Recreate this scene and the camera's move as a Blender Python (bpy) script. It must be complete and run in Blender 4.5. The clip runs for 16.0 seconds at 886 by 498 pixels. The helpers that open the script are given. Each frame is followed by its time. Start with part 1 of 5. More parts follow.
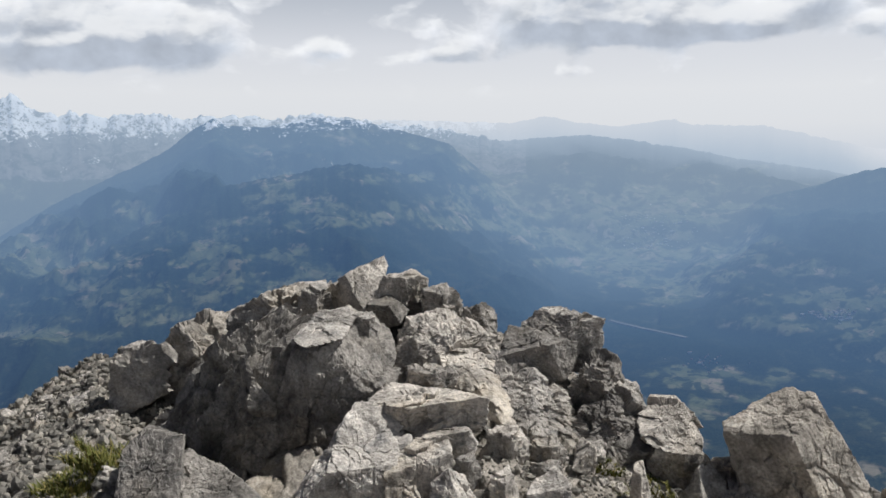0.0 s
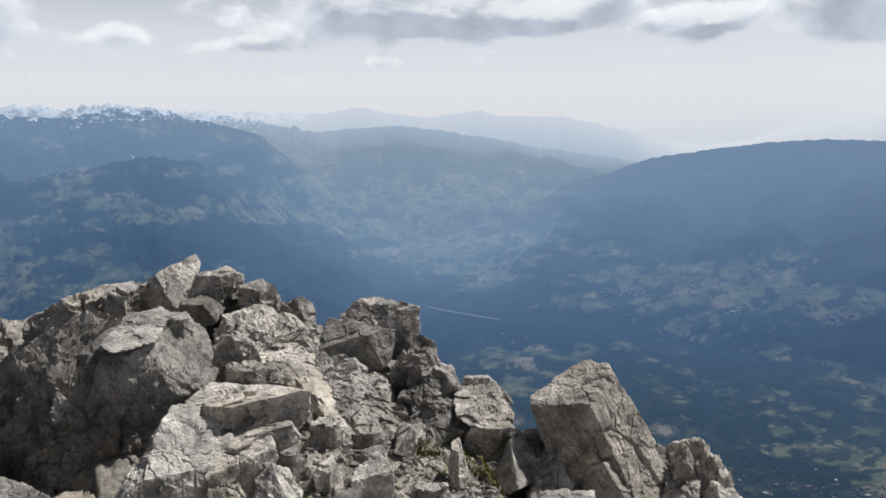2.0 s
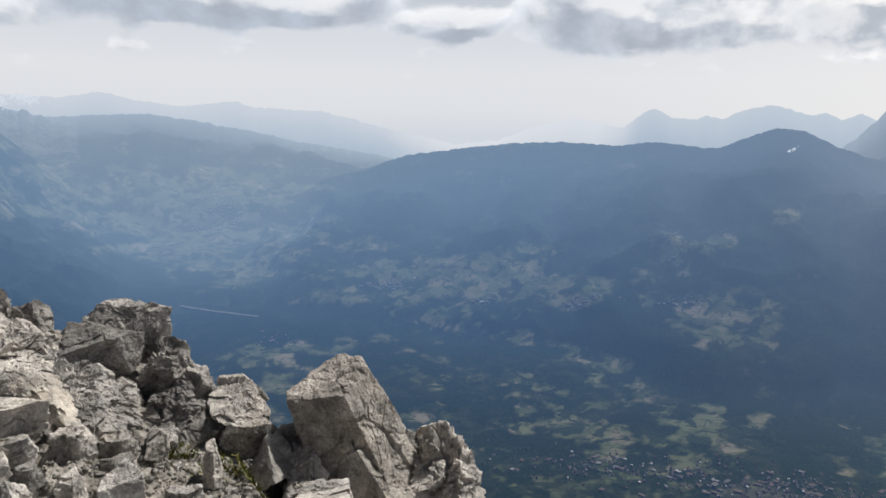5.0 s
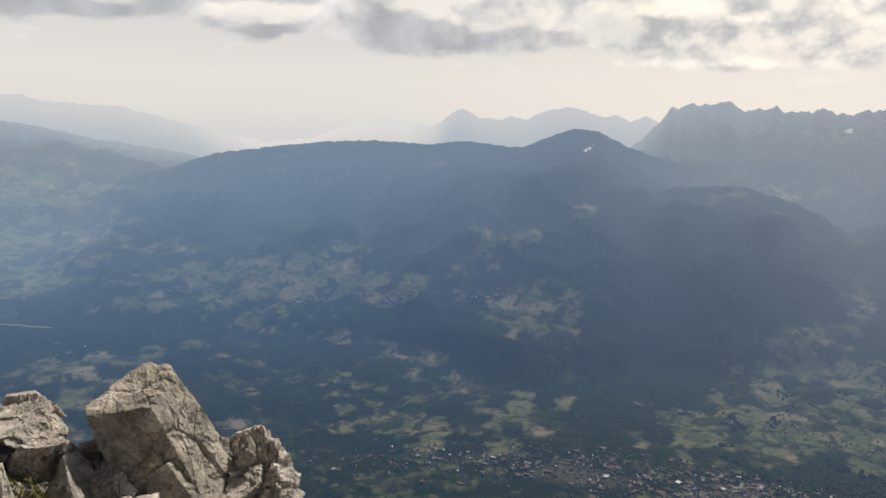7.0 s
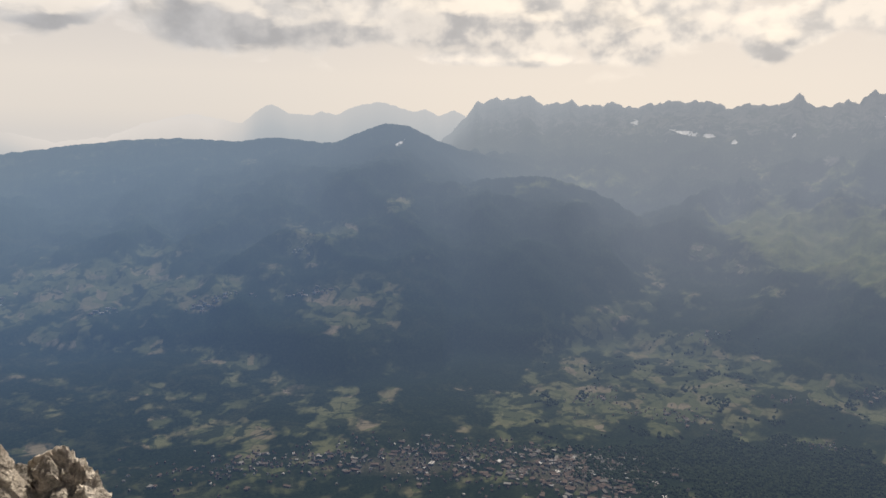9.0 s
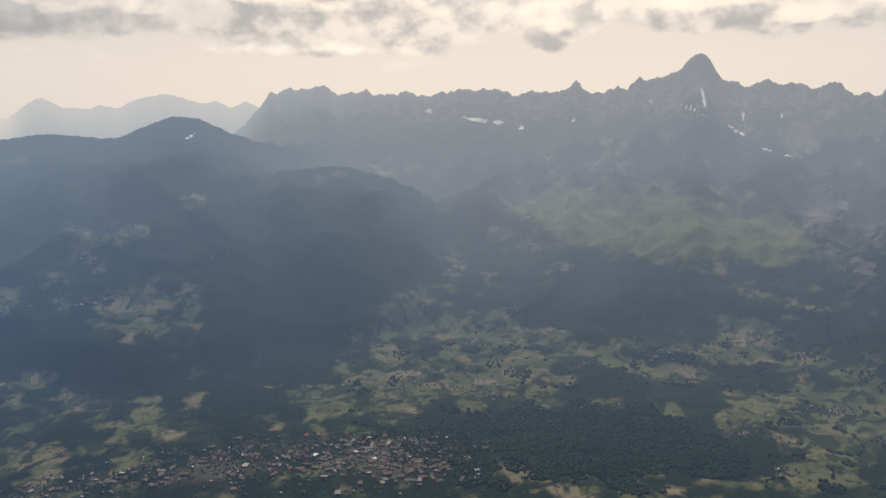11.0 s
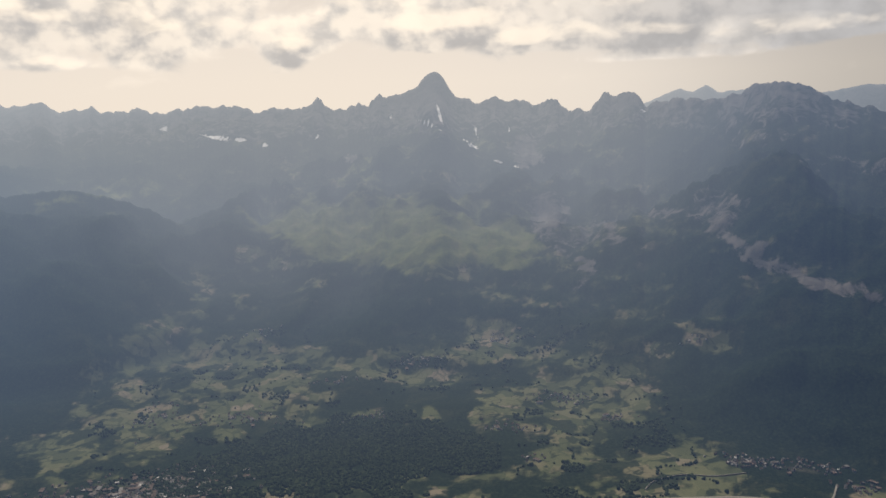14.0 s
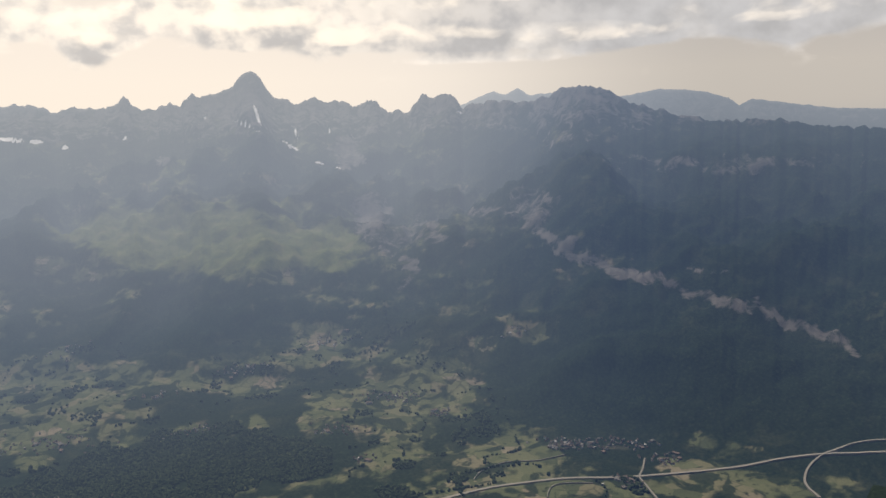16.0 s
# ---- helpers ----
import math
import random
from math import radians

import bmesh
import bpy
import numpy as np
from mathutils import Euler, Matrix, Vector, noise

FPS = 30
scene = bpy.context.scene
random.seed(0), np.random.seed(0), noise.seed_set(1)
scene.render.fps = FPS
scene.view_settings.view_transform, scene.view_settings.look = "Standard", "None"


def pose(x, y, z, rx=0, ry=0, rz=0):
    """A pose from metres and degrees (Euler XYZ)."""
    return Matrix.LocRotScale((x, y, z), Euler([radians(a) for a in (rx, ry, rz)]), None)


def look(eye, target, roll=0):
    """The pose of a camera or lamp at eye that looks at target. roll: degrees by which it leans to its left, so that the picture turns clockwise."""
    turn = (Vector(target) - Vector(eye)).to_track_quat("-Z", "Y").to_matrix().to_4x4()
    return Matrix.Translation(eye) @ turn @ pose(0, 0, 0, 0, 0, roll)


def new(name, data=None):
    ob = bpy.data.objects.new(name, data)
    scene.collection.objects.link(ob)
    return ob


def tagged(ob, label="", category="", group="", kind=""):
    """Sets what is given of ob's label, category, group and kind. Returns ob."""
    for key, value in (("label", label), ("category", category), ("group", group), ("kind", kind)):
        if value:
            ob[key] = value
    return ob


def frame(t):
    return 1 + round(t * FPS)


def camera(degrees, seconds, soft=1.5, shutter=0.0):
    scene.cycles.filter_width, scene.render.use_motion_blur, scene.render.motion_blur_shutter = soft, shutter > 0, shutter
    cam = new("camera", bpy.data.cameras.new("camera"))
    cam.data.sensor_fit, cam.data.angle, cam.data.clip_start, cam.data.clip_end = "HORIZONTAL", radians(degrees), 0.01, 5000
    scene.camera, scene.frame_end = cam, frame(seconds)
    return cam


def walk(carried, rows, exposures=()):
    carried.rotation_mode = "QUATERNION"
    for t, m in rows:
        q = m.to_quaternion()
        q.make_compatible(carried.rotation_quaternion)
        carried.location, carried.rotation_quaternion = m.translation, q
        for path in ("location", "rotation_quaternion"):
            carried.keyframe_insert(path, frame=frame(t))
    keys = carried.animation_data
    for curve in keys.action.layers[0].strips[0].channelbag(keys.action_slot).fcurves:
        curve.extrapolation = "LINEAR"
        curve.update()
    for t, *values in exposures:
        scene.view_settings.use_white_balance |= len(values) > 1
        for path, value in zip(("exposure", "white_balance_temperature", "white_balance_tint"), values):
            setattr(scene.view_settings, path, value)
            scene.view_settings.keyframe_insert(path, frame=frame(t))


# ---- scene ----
# ---- camera and its walk ----
cam = camera(58.03, 16.0, 1.6)
# seconds, place in metres, turn in degrees
ROWS = [
    (0.0, 0.000, 0.000, 1.650, 82.96, 0.49, -0.11),
    (0.5, 0.002, -0.034, 1.656, 82.75, 0.85, -4.12),
    (1.0, -0.001, -0.068, 1.665, 82.36, 1.14, -7.57),
    (1.5, -0.003, -0.100, 1.673, 82.31, 0.90, -10.22),
    (2.0, -0.007, -0.132, 1.681, 82.17, 0.82, -13.34),
    (2.5, -0.013, -0.166, 1.684, 81.49, 1.07, -15.75),
    (3.0, -0.018, -0.201, 1.693, 81.42, 0.85, -18.11),
    (3.5, -0.020, -0.240, 1.708, 81.64, 0.06, -20.96),
    (4.0, -0.027, -0.278, 1.720, 81.62, -0.62, -24.23),
    (6.5, -0.040, -0.352, 1.743, 82.13, -1.26, -39.86),
    (7.0, -0.038, -0.359, 1.741, 82.03, -1.54, -43.59),
    (7.5, -0.037, -0.363, 1.737, 82.04, -1.58, -47.20),
    (8.0, -0.036, -0.363, 1.732, 81.81, -1.38, -50.18),
    (8.5, -0.032, -0.362, 1.726, 81.62, -0.53, -52.63),
    (9.0, -0.027, -0.358, 1.718, 81.95, -0.68, -56.92),
    (9.5, -0.023, -0.351, 1.709, 81.65, -0.62, -60.92),
    (12.0, -0.004, -0.249, 1.671, 81.72, 0.57, -78.12),
    (12.5, -0.001, -0.224, 1.665, 82.10, 0.15, -81.56),
    (13.0, 0.002, -0.198, 1.658, 82.21, 0.57, -84.17),
    (13.5, 0.005, -0.171, 1.651, 82.09, 0.87, -86.58),
    (14.0, 0.008, -0.145, 1.645, 82.07, 1.50, -89.29),
    (14.5, 0.010, -0.118, 1.638, 81.96, 1.37, -92.03),
    (15.0, 0.013, -0.091, 1.632, 81.85, 0.45, -96.02),
    (15.5, 0.016, -0.064, 1.626, 81.71, 1.28, -99.14),
    (16.0, 0.019, -0.037, 1.619, 81.81, 1.59, -101.98),
]
walk(
    cam,
    [(t, pose(x, y, z, rx, ry, rz)) for t, x, y, z, rx, ry, rz in ROWS],
    exposures=[
        (0.0, 0.0, 6180, 10), (4.2, 0.0, 6020, 10), (6.3, 0.0, 6750, 11), (7.5, -0.04, 7050, 12), (9.0, -0.08, 7350, 13), (12.5, -0.08, 7450, 13), (15.0, -0.07, 7450, 13), (16.0, 0.09, 7450, 13),
    ],
)

# ---- light: hazy sky with broken cloud, sun high over the far ridge ----
SUN_BEARING, SUN_HEIGHT = 74.0, 57.0


class Nodes:
    """Short way to wire a node tree."""

    def __init__(self, tree):
        self.tree = tree
        tree.nodes.clear()

    def add(self, kind, inputs=()):
        n = self.tree.nodes.new(kind)
        for key, value in dict(inputs).items():
            if isinstance(value, bpy.types.NodeSocket):
                self.tree.links.new(value, n.inputs[key])
            else:
                n.inputs[key].default_value = value
        return n

    def math(self, op, a, b=0.0, c=0.0, clamp=False):
        n = self.add("ShaderNodeMath")
        n.operation, n.use_clamp = op, clamp
        for i, v in enumerate((a, b, c)):
            self.plug(n, i, v)
        return n.outputs[0]

    def plug(self, n, key, value):
        if isinstance(value, bpy.types.NodeSocket):
            self.tree.links.new(value, n.inputs[key])
        else:
            n.inputs[key].default_value = value

    def vector(self, op, a, b=(0.0, 0.0, 0.0)):
        n = self.add("ShaderNodeVectorMath")
        n.operation = op
        self.plug(n, 0, a)
        self.plug(n, 1, b)
        return n

    def ramp(self, fac, stops, interp="LINEAR"):
        n = self.add("ShaderNodeValToRGB", {0: fac})
        n.color_ramp.interpolation = interp
        el = n.color_ramp.elements
        while len(el) < len(stops):
            el.new(0.5)
        for e, (p, c) in zip(el, stops):
            e.position, e.color = p, (*c, 1) if len(c) == 3 else c
        return n.outputs[0]

    def mix(self, fac, a, b, blend="MIX"):
        n = self.add("ShaderNodeMix")
        n.data_type, n.blend_type = "RGBA", blend
        self.plug(n, 0, fac)
        for i, v in ((6, a), (7, b)):
            if isinstance(v, bpy.types.NodeSocket):
                self.tree.links.new(v, n.inputs[i])
            else:
                n.inputs[i].default_value = (*v, 1) if len(v) == 3 else v
        return n.outputs[2]

    def range(self, v, a, b, lo=0.0, hi=1.0, smooth=True):
        n = self.add("ShaderNodeMapRange", {0: v, 1: a, 2: b, 3: lo, 4: hi})
        n.interpolation_type = "SMOOTHSTEP" if smooth else "LINEAR"
        return n.outputs[0]

    def noise(self, vec, scale, detail=4.0, rough=0.55, dist=0.0, out=0):
        return self.add("ShaderNodeTexNoise", {"Vector": vec, "Scale": scale, "Detail": detail, "Roughness": rough, "Distortion": dist}).outputs[out]


world = bpy.data.worlds.new("world")
world.use_nodes = True
scene.world = world
g = Nodes(world.node_tree)
sky = g.add("ShaderNodeTexSky")
sky.sky_type, sky.sun_disc = "NISHITA", False
sky.sun_elevation, sky.sun_rotation = radians(SUN_HEIGHT), radians(SUN_BEARING)
sky.altitude, sky.dust_density = 2000, 4.0
way = g.add("ShaderNodeTexCoord").outputs["Generated"]
sep = g.add("ShaderNodeSeparateXYZ", {0: way})
dx, dy, dz = sep.outputs
bearing = g.math("DEGREES", g.math("ARCTAN2", dx, dy))
height = g.math("DEGREES", g.math("ARCSINE", dz))
# cloud field: billows thickened by the large clouds that stand in it; the tops catch the light, the bases are grey
CLOUDS = (  # bearing, height, half width, half height, weight
    (-24.4, 7.15, 5.2, 2.5, 1.49), (-17.6, 7.15, 4.4, 2.12, 0.98), (-8.0, 7.05, 1.7, 0.88, 0.72), (0.7, 6.65, 3.2, 1, 0.78), (9.0, 5.35, 1.4, 0.62, 0.45), (11.6, 8.95, 7.5, 2.38, 1.49), (19.4, 7.95, 4.6, 1.38, 1.04),
    (25.0, 9.35, 1.8, 1.62, 0.78), (30.8, 7.45, 3.0, 1.12, 1.1), (41.4, 7.85, 4.4, 2.75, 1.56), (49.3, 7.45, 2.4, 1.88, 0.98), (59.0, 8.35, 4.8, 2.12, 1.56), (61.5, 5.2, 7.5, 0.62, 0.6), (69.0, 7.45, 2.8, 2.62, 1.23),
    (78.9, 5.95, 1.7, 1.25, 1.04), (88.1, 7.35, 2.2, 1.62, 1.1), (91.8, 7.75, 1.5, 1.12, 1.04), (95.2, 6.45, 2.8, 1, 0.98), (103.0, 6.55, 3.8, 1.12, 1.1), (109.5, 9.15, 8.0, 1.75, 1.56), (114.8, 6.15, 4.0, 1, 1.1), (125.3, 7.15, 4.6, 2.25, 1.43),
    (105.0, 5.05, 7.0, 0.44, 0.45),
)


def cloud_mass(rise):
    h = g.math("ADD", height, rise)
    total = g.math("ADD", g.range(h, 10.0, 24.0, 0.0, 0.3), g.math("MULTIPLY", g.range(h, 5.0, 7.0), g.range(bearing, 30.0, 62.0, 0.06, 0.46)))
    for b0, h0, wb, wh, amount in CLOUDS:
        u = g.math("DIVIDE", g.math("SUBTRACT", bearing, b0), wb)
        v = g.math("DIVIDE", g.math("SUBTRACT", h, h0), wh)
        v = g.math("MAXIMUM", v, g.math("MULTIPLY", v, -1.5))  # flat bases
        d2 = g.math("ADD", g.math("MULTIPLY", u, u), g.math("MULTIPLY", v, v))
        total = g.math("MULTIPLY_ADD", g.math("EXPONENT", g.math("MULTIPLY", d2, -1.0)), amount, total)
    spot = g.add("ShaderNodeCombineXYZ", {0: g.math("MULTIPLY", bearing, 0.18), 1: g.math("MULTIPLY", h, 0.33), 2: 0.7}).outputs[0]
    swirl = g.vector("MULTIPLY", g.vector("SUBTRACT", g.noise(spot, 1.6, 3.0, 0.5, 0.0, 1), (0.5, 0.5, 0.5)).outputs[0], (0.9, 0.9, 0.0)).outputs[0]
    puffs = g.noise(g.vector("ADD", spot, swirl).outputs[0], 1.3, 6.0, 0.45)
    return g.math("MULTIPLY_ADD", g.math("SUBTRACT", puffs, 0.5), 1.55, total)


thick, above = cloud_mass(0.0), cloud_mass(0.7)
cover = g.math("MULTIPLY", g.range(thick, 0.16, 0.52), g.range(height, 3.2, 5.2))
lit = g.range(g.math("SUBTRACT", thick, above), 0.0, 0.5, 0.0, 0.85)
glow = g.range(g.math("ABSOLUTE", g.math("SUBTRACT", bearing, SUN_BEARING + 2.0)), 6.0, 42.0, 1.0, 0.0)
base = g.ramp(g.math("MULTIPLY_ADD", g.math("SUBTRACT", above, thick), 0.9, thick), [(0.2, (0.94, 0.93, 0.91)), (0.36, (0.79, 0.79, 0.80)), (0.58, (0.62, 0.645, 0.68)), (1.0, (0.47, 0.505, 0.56))])
billow = g.range(g.noise(g.add("ShaderNodeCombineXYZ", {0: g.math("MULTIPLY", bearing, 0.42), 1: g.math("MULTIPLY", height, 0.5), 2: 3.0}).outputs[0], 1.1, 4.0, 0.5), 0.32, 0.68, 0.88, 1.14, False)
base = g.mix(1.0, base, g.add("ShaderNodeCombineColor", {0: billow, 1: billow, 2: billow}).outputs[0], "MULTIPLY")
base = g.mix(g.math("MULTIPLY", glow, g.range(billow, 0.92, 1.10, 0.15, 0.75)), base, (1.08, 1.03, 0.95))
cloud = g.mix(lit, base, g.mix(glow, (0.88, 0.87, 0.85), (1.14, 1.08, 0.98)))
veil = g.ramp(g.math("DIVIDE", height, 40.0), [(0.0, (0.68, 0.70, 0.73)), (0.04, (0.755, 0.75, 0.75)), (0.10, (0.79, 0.775, 0.76)), (0.18, (0.72, 0.715, 0.72)), (0.3, (0.42, 0.45, 0.49)), (0.55, (0.09, 0.115, 0.155))])
veil = g.mix(g.math("MULTIPLY", glow, 0.7), veil, g.mix(g.range(height, 8.0, 30.0), (0.93, 0.875, 0.81), veil))
grey = g.range(bearing, 98.0, 122.0, 1.0, 0.63)  # a bank of cloud shades the air beyond the ridge
veil = g.mix(1.0, veil, g.add("ShaderNodeCombineColor", {0: grey, 1: grey, 2: grey}).outputs[0], "MULTIPLY")
skycol = g.mix(0.93, g.mix(1.0, sky.outputs[0], (0.10, 0.10, 0.10), "MULTIPLY"), veil)
skycol = g.mix(cover, skycol, g.mix(g.range(height, 12.0, 35.0), cloud, (0.11, 0.122, 0.142)))
# away from the sun the unseen sky is cut to darker blue, deepening rock shade
lee = g.range(g.math("COSINE", g.math("RADIANS", g.math("SUBTRACT", bearing, SUN_BEARING))), -0.7, -0.27, 0.10, 1.0)
skycol = g.mix(1.0, skycol, g.add("ShaderNodeCombineColor", {0: lee, 1: lee, 2: g.math("POWER", lee, 0.8)}).outputs[0], "MULTIPLY")
back = g.add("ShaderNodeBackground", {0: skycol, 1: 1.0})
g.add("ShaderNodeOutputWorld", {0: back.outputs[0]})

lamp = bpy.data.lights.new("sun", "SUN")
lamp.energy, lamp.angle, lamp.color = 5.0, radians(1.5), (1.0, 0.95, 0.87)
sun = new("sun", lamp)
sb, sh = radians(SUN_BEARING), radians(SUN_HEIGHT)
sun.matrix_world = look((math.sin(sb) * math.cos(sh) * 50, math.cos(sb) * math.cos(sh) * 50, math.sin(sh) * 50), (0, 0, 0))


# ---- number noise for the shapes ----
def hashed(ix, iy, iz, seed):
    n = (ix * 374761393 + iy * 668265263 + iz * 2147483647 + seed * 1274126177) & 0xFFFFFFFF
    n = ((n ^ (n >> 13)) * 1274126177) & 0xFFFFFFFF
    n = ((n ^ (n >> 16)) * 2246822519) & 0xFFFFFFFF
    return ((n ^ (n >> 15)) & 0xFFFFFF) / float(0xFFFFFF)


def value_noise(x, y, z, seed=0):
    """Smooth noise from -1 to 1."""
    fx, fy, fz = np.floor(x), np.floor(y), np.floor(z)
    ix, iy, iz = fx.astype(np.int64), fy.astype(np.int64), fz.astype(np.int64)
    x, y, z = x - fx, y - fy, z - fz
    u, v, w = (a * a * a * (a * (a * 6 - 15) + 10) for a in (x, y, z))
    total = 0.0
    for a in (0, 1):
        for b in (0, 1):
            for c in (0, 1):
                k = (u if a else 1 - u) * (v if b else 1 - v) * (w if c else 1 - w)
                total = total + k * hashed(ix + a, iy + b, iz + c, seed)
    return total * 2 - 1


def fbm(x, y, z, octaves=4, seed=0, gain=0.5):
    total, amp = 0.0, 1.0
    for i in range(octaves):
        total = total + amp * value_noise(x, y, z, seed + i * 17)
        x, y, z, amp = x * 2.03 + 5.1, y * 2.03 + 1.7, z * 2.03 + 9.2, amp * gain
    return total


def ridged(x, y, z, octaves=4, seed=0):
    total, amp = 0.0, 1.0
    for i in range(octaves):
        total = total + amp * (1 - 2 * np.abs(value_noise(x, y, z, seed + i * 13)))
        x, y, z, amp = x * 2.07 + 3.1, y * 2.07 + 7.7, z * 2.07 + 2.2, amp * 0.5
    return total


def cells(x, y, size, seed, tilt, lift):
    """Broken blocks: every point takes the tilted plane of its nearest cell. Gives the height and the distance to the next block's edge."""
    gx, gy = x / size, y / size
    ix, iy = np.floor(gx).astype(np.int64), np.floor(gy).astype(np.int64)
    best, second, h = np.full(x.shape, 9.0), np.full(x.shape, 9.0), np.zeros(x.shape)
    for a in (-1, 0, 1):
        for b in (-1, 0, 1):
            cx, cy = ix + a, iy + b
            px, py = cx + hashed(cx, cy, cx * 0, seed), cy + hashed(cx, cy, cx * 0, seed + 1)
            d = np.hypot(gx - px, gy - py)
            own = (hashed(cx, cy, cx * 0, seed + 2) - 0.5) * 2 * lift + size * tilt * 2 * (
                (hashed(cx, cy, cx * 0, seed + 3) - 0.5) * (gx - px) + (hashed(cx, cy, cx * 0, seed + 4) - 0.5) * (gy - py))
            near = d < best
            second = np.where(near, best, np.minimum(second, d))
            h = np.where(near, own, h)
            best = np.where(near, d, best)
    return h, (second - best) * size


def sheet(name, verts, cols, rows, closed=False):
    """A mesh over a grid of cols x rows vertices, rows running fastest."""
    i = np.arange(cols if closed else cols - 1)[:, None] * rows
    j = (i + rows) % (cols * rows)
    k = np.arange(rows - 1)[None]
    faces = np.stack([i + k, i + k + 1, j + k + 1, j + k], -1).reshape(-1, 4)
    me = bpy.data.meshes.new(name)
    me.vertices.add(len(verts))
    me.vertices.foreach_set("co", verts.astype(np.float32).ravel())
    me.loops.add(faces.size)
    me.loops.foreach_set("vertex_index", faces.ravel().astype(np.int32))
    me.polygons.add(len(faces))
    me.polygons.foreach_set("loop_start", np.arange(0, faces.size, 4, dtype=np.int32))
    me.update(calc_edges=True)
    return me


def attribute(me, name, values):
    a = me.attributes.new(name, "FLOAT", "POINT")
    a.data.foreach_set("value", values.astype(np.float32).ravel())


# ---- materials ----
def material(name):
    m = bpy.data.materials.new(name)
    m.use_nodes = True
    return m, Nodes(m.node_tree)


def finish(n, colour, rough=0.9, bump=None, strength=0.5, distance=0.02, spec=0.25):
    b = n.add("ShaderNodeBsdfPrincipled", {"Base Color": colour, "Roughness": rough, "Specular IOR Level": spec})
    if bump is not None:
        bn = n.add("ShaderNodeBump", {"Height": bump, "Strength": strength, "Distance": distance})
        n.tree.links.new(bn.outputs[0], b.inputs["Normal"])
    return b.outputs[0]


def limestone(name, tone=1.0, warm=0.0):
    m, n = material(name)
    pos = n.add("ShaderNodeTexCoord").outputs["Object"]
    rnd = n.add("ShaderNodeObjectInfo").outputs["Random"]
    pos = n.vector("ADD", pos, n.add("ShaderNodeCombineXYZ", {0: n.math("MULTIPLY", rnd, 37.0), 1: n.math("MULTIPLY", rnd, 11.0)}).outputs[0]).outputs[0]
    broad = n.noise(pos, 1.3, 5, 0.6)
    mid = n.noise(pos, 6.0, 6, 0.65, 0.4)
    fine = n.noise(pos, 45.0, 5, 0.7)
    k = 0.355 * tone
    base = n.ramp(mid, [(0.28, (k * 0.55, k * 0.545, k * 0.53)), (0.45, (k * 1.02, k * 0.95, k * 0.87)), (0.6, (k * 1.28, k * 1.19, k * 1.08)), (0.75, (k * 1.55, k * 1.51, k * 1.42))])
    base = n.mix(n.range(broad, 0.5, 0.72, warm * 0.7, min(0.35 + warm, 0.9)), base, (0.37 * tone, 0.305 * tone, 0.215 * tone))
    stain = n.range(n.noise(pos, 3.1, 6, 0.7, 0.6), 0.36, 0.64, 0.52, 1.28, False)
    base = n.mix(1.0, base, n.add("ShaderNodeCombineColor", {0: stain, 1: stain, 2: stain}).outputs[0], "MULTIPLY")
    lichen = n.range(n.noise(pos, 15.0, 5, 0.65), 0.56, 0.68, 0, 0.5)
    base = n.mix(lichen, base, (0.085, 0.083, 0.078))
    speck = n.range(fine, 0.33, 0.67, 0.68, 1.28, False)
    base = n.mix(1.0, base, n.add("ShaderNodeCombineColor", {0: speck, 1: speck, 2: speck}).outputs[0], "MULTIPLY")
    # weathering veins and pits
    wave = n.add("ShaderNodeTexWave", {"Vector": pos, "Scale": 2.2, "Distortion": 9.0, "Detail": 4.0, "Detail Scale": 1.6})
    wave.bands_direction = "DIAGONAL"
    vein = wave.outputs["Fac"]
    h = n.math("ADD", n.math("MULTIPLY", mid, 0.4), n.math("ADD", n.math("MULTIPLY", fine, 0.22), n.math("MULTIPLY", vein, 0.03)))
    n.add("ShaderNodeOutputMaterial", {0: finish(n, base, 0.92, h, 1.0, 0.055, 0.15)})
    return m


ROCK = limestone("grey_limestone")
# copies of one limestone: toned darker for shaded rocks, paler for sunlit ones
ROCK_SHADED = limestone("shaded_limestone", 0.64)
ROCK_WARM_LIT = limestone("weathered_lit_limestone", 1.28, 0.14)
ROCK_PALE_LIT = limestone("pale_lit_limestone", 1.4)
ROCK_BROWN = limestone("brown_limestone", 1.0, 0.3)
SCREE = limestone("earthy_scree", 0.85, 0.3)


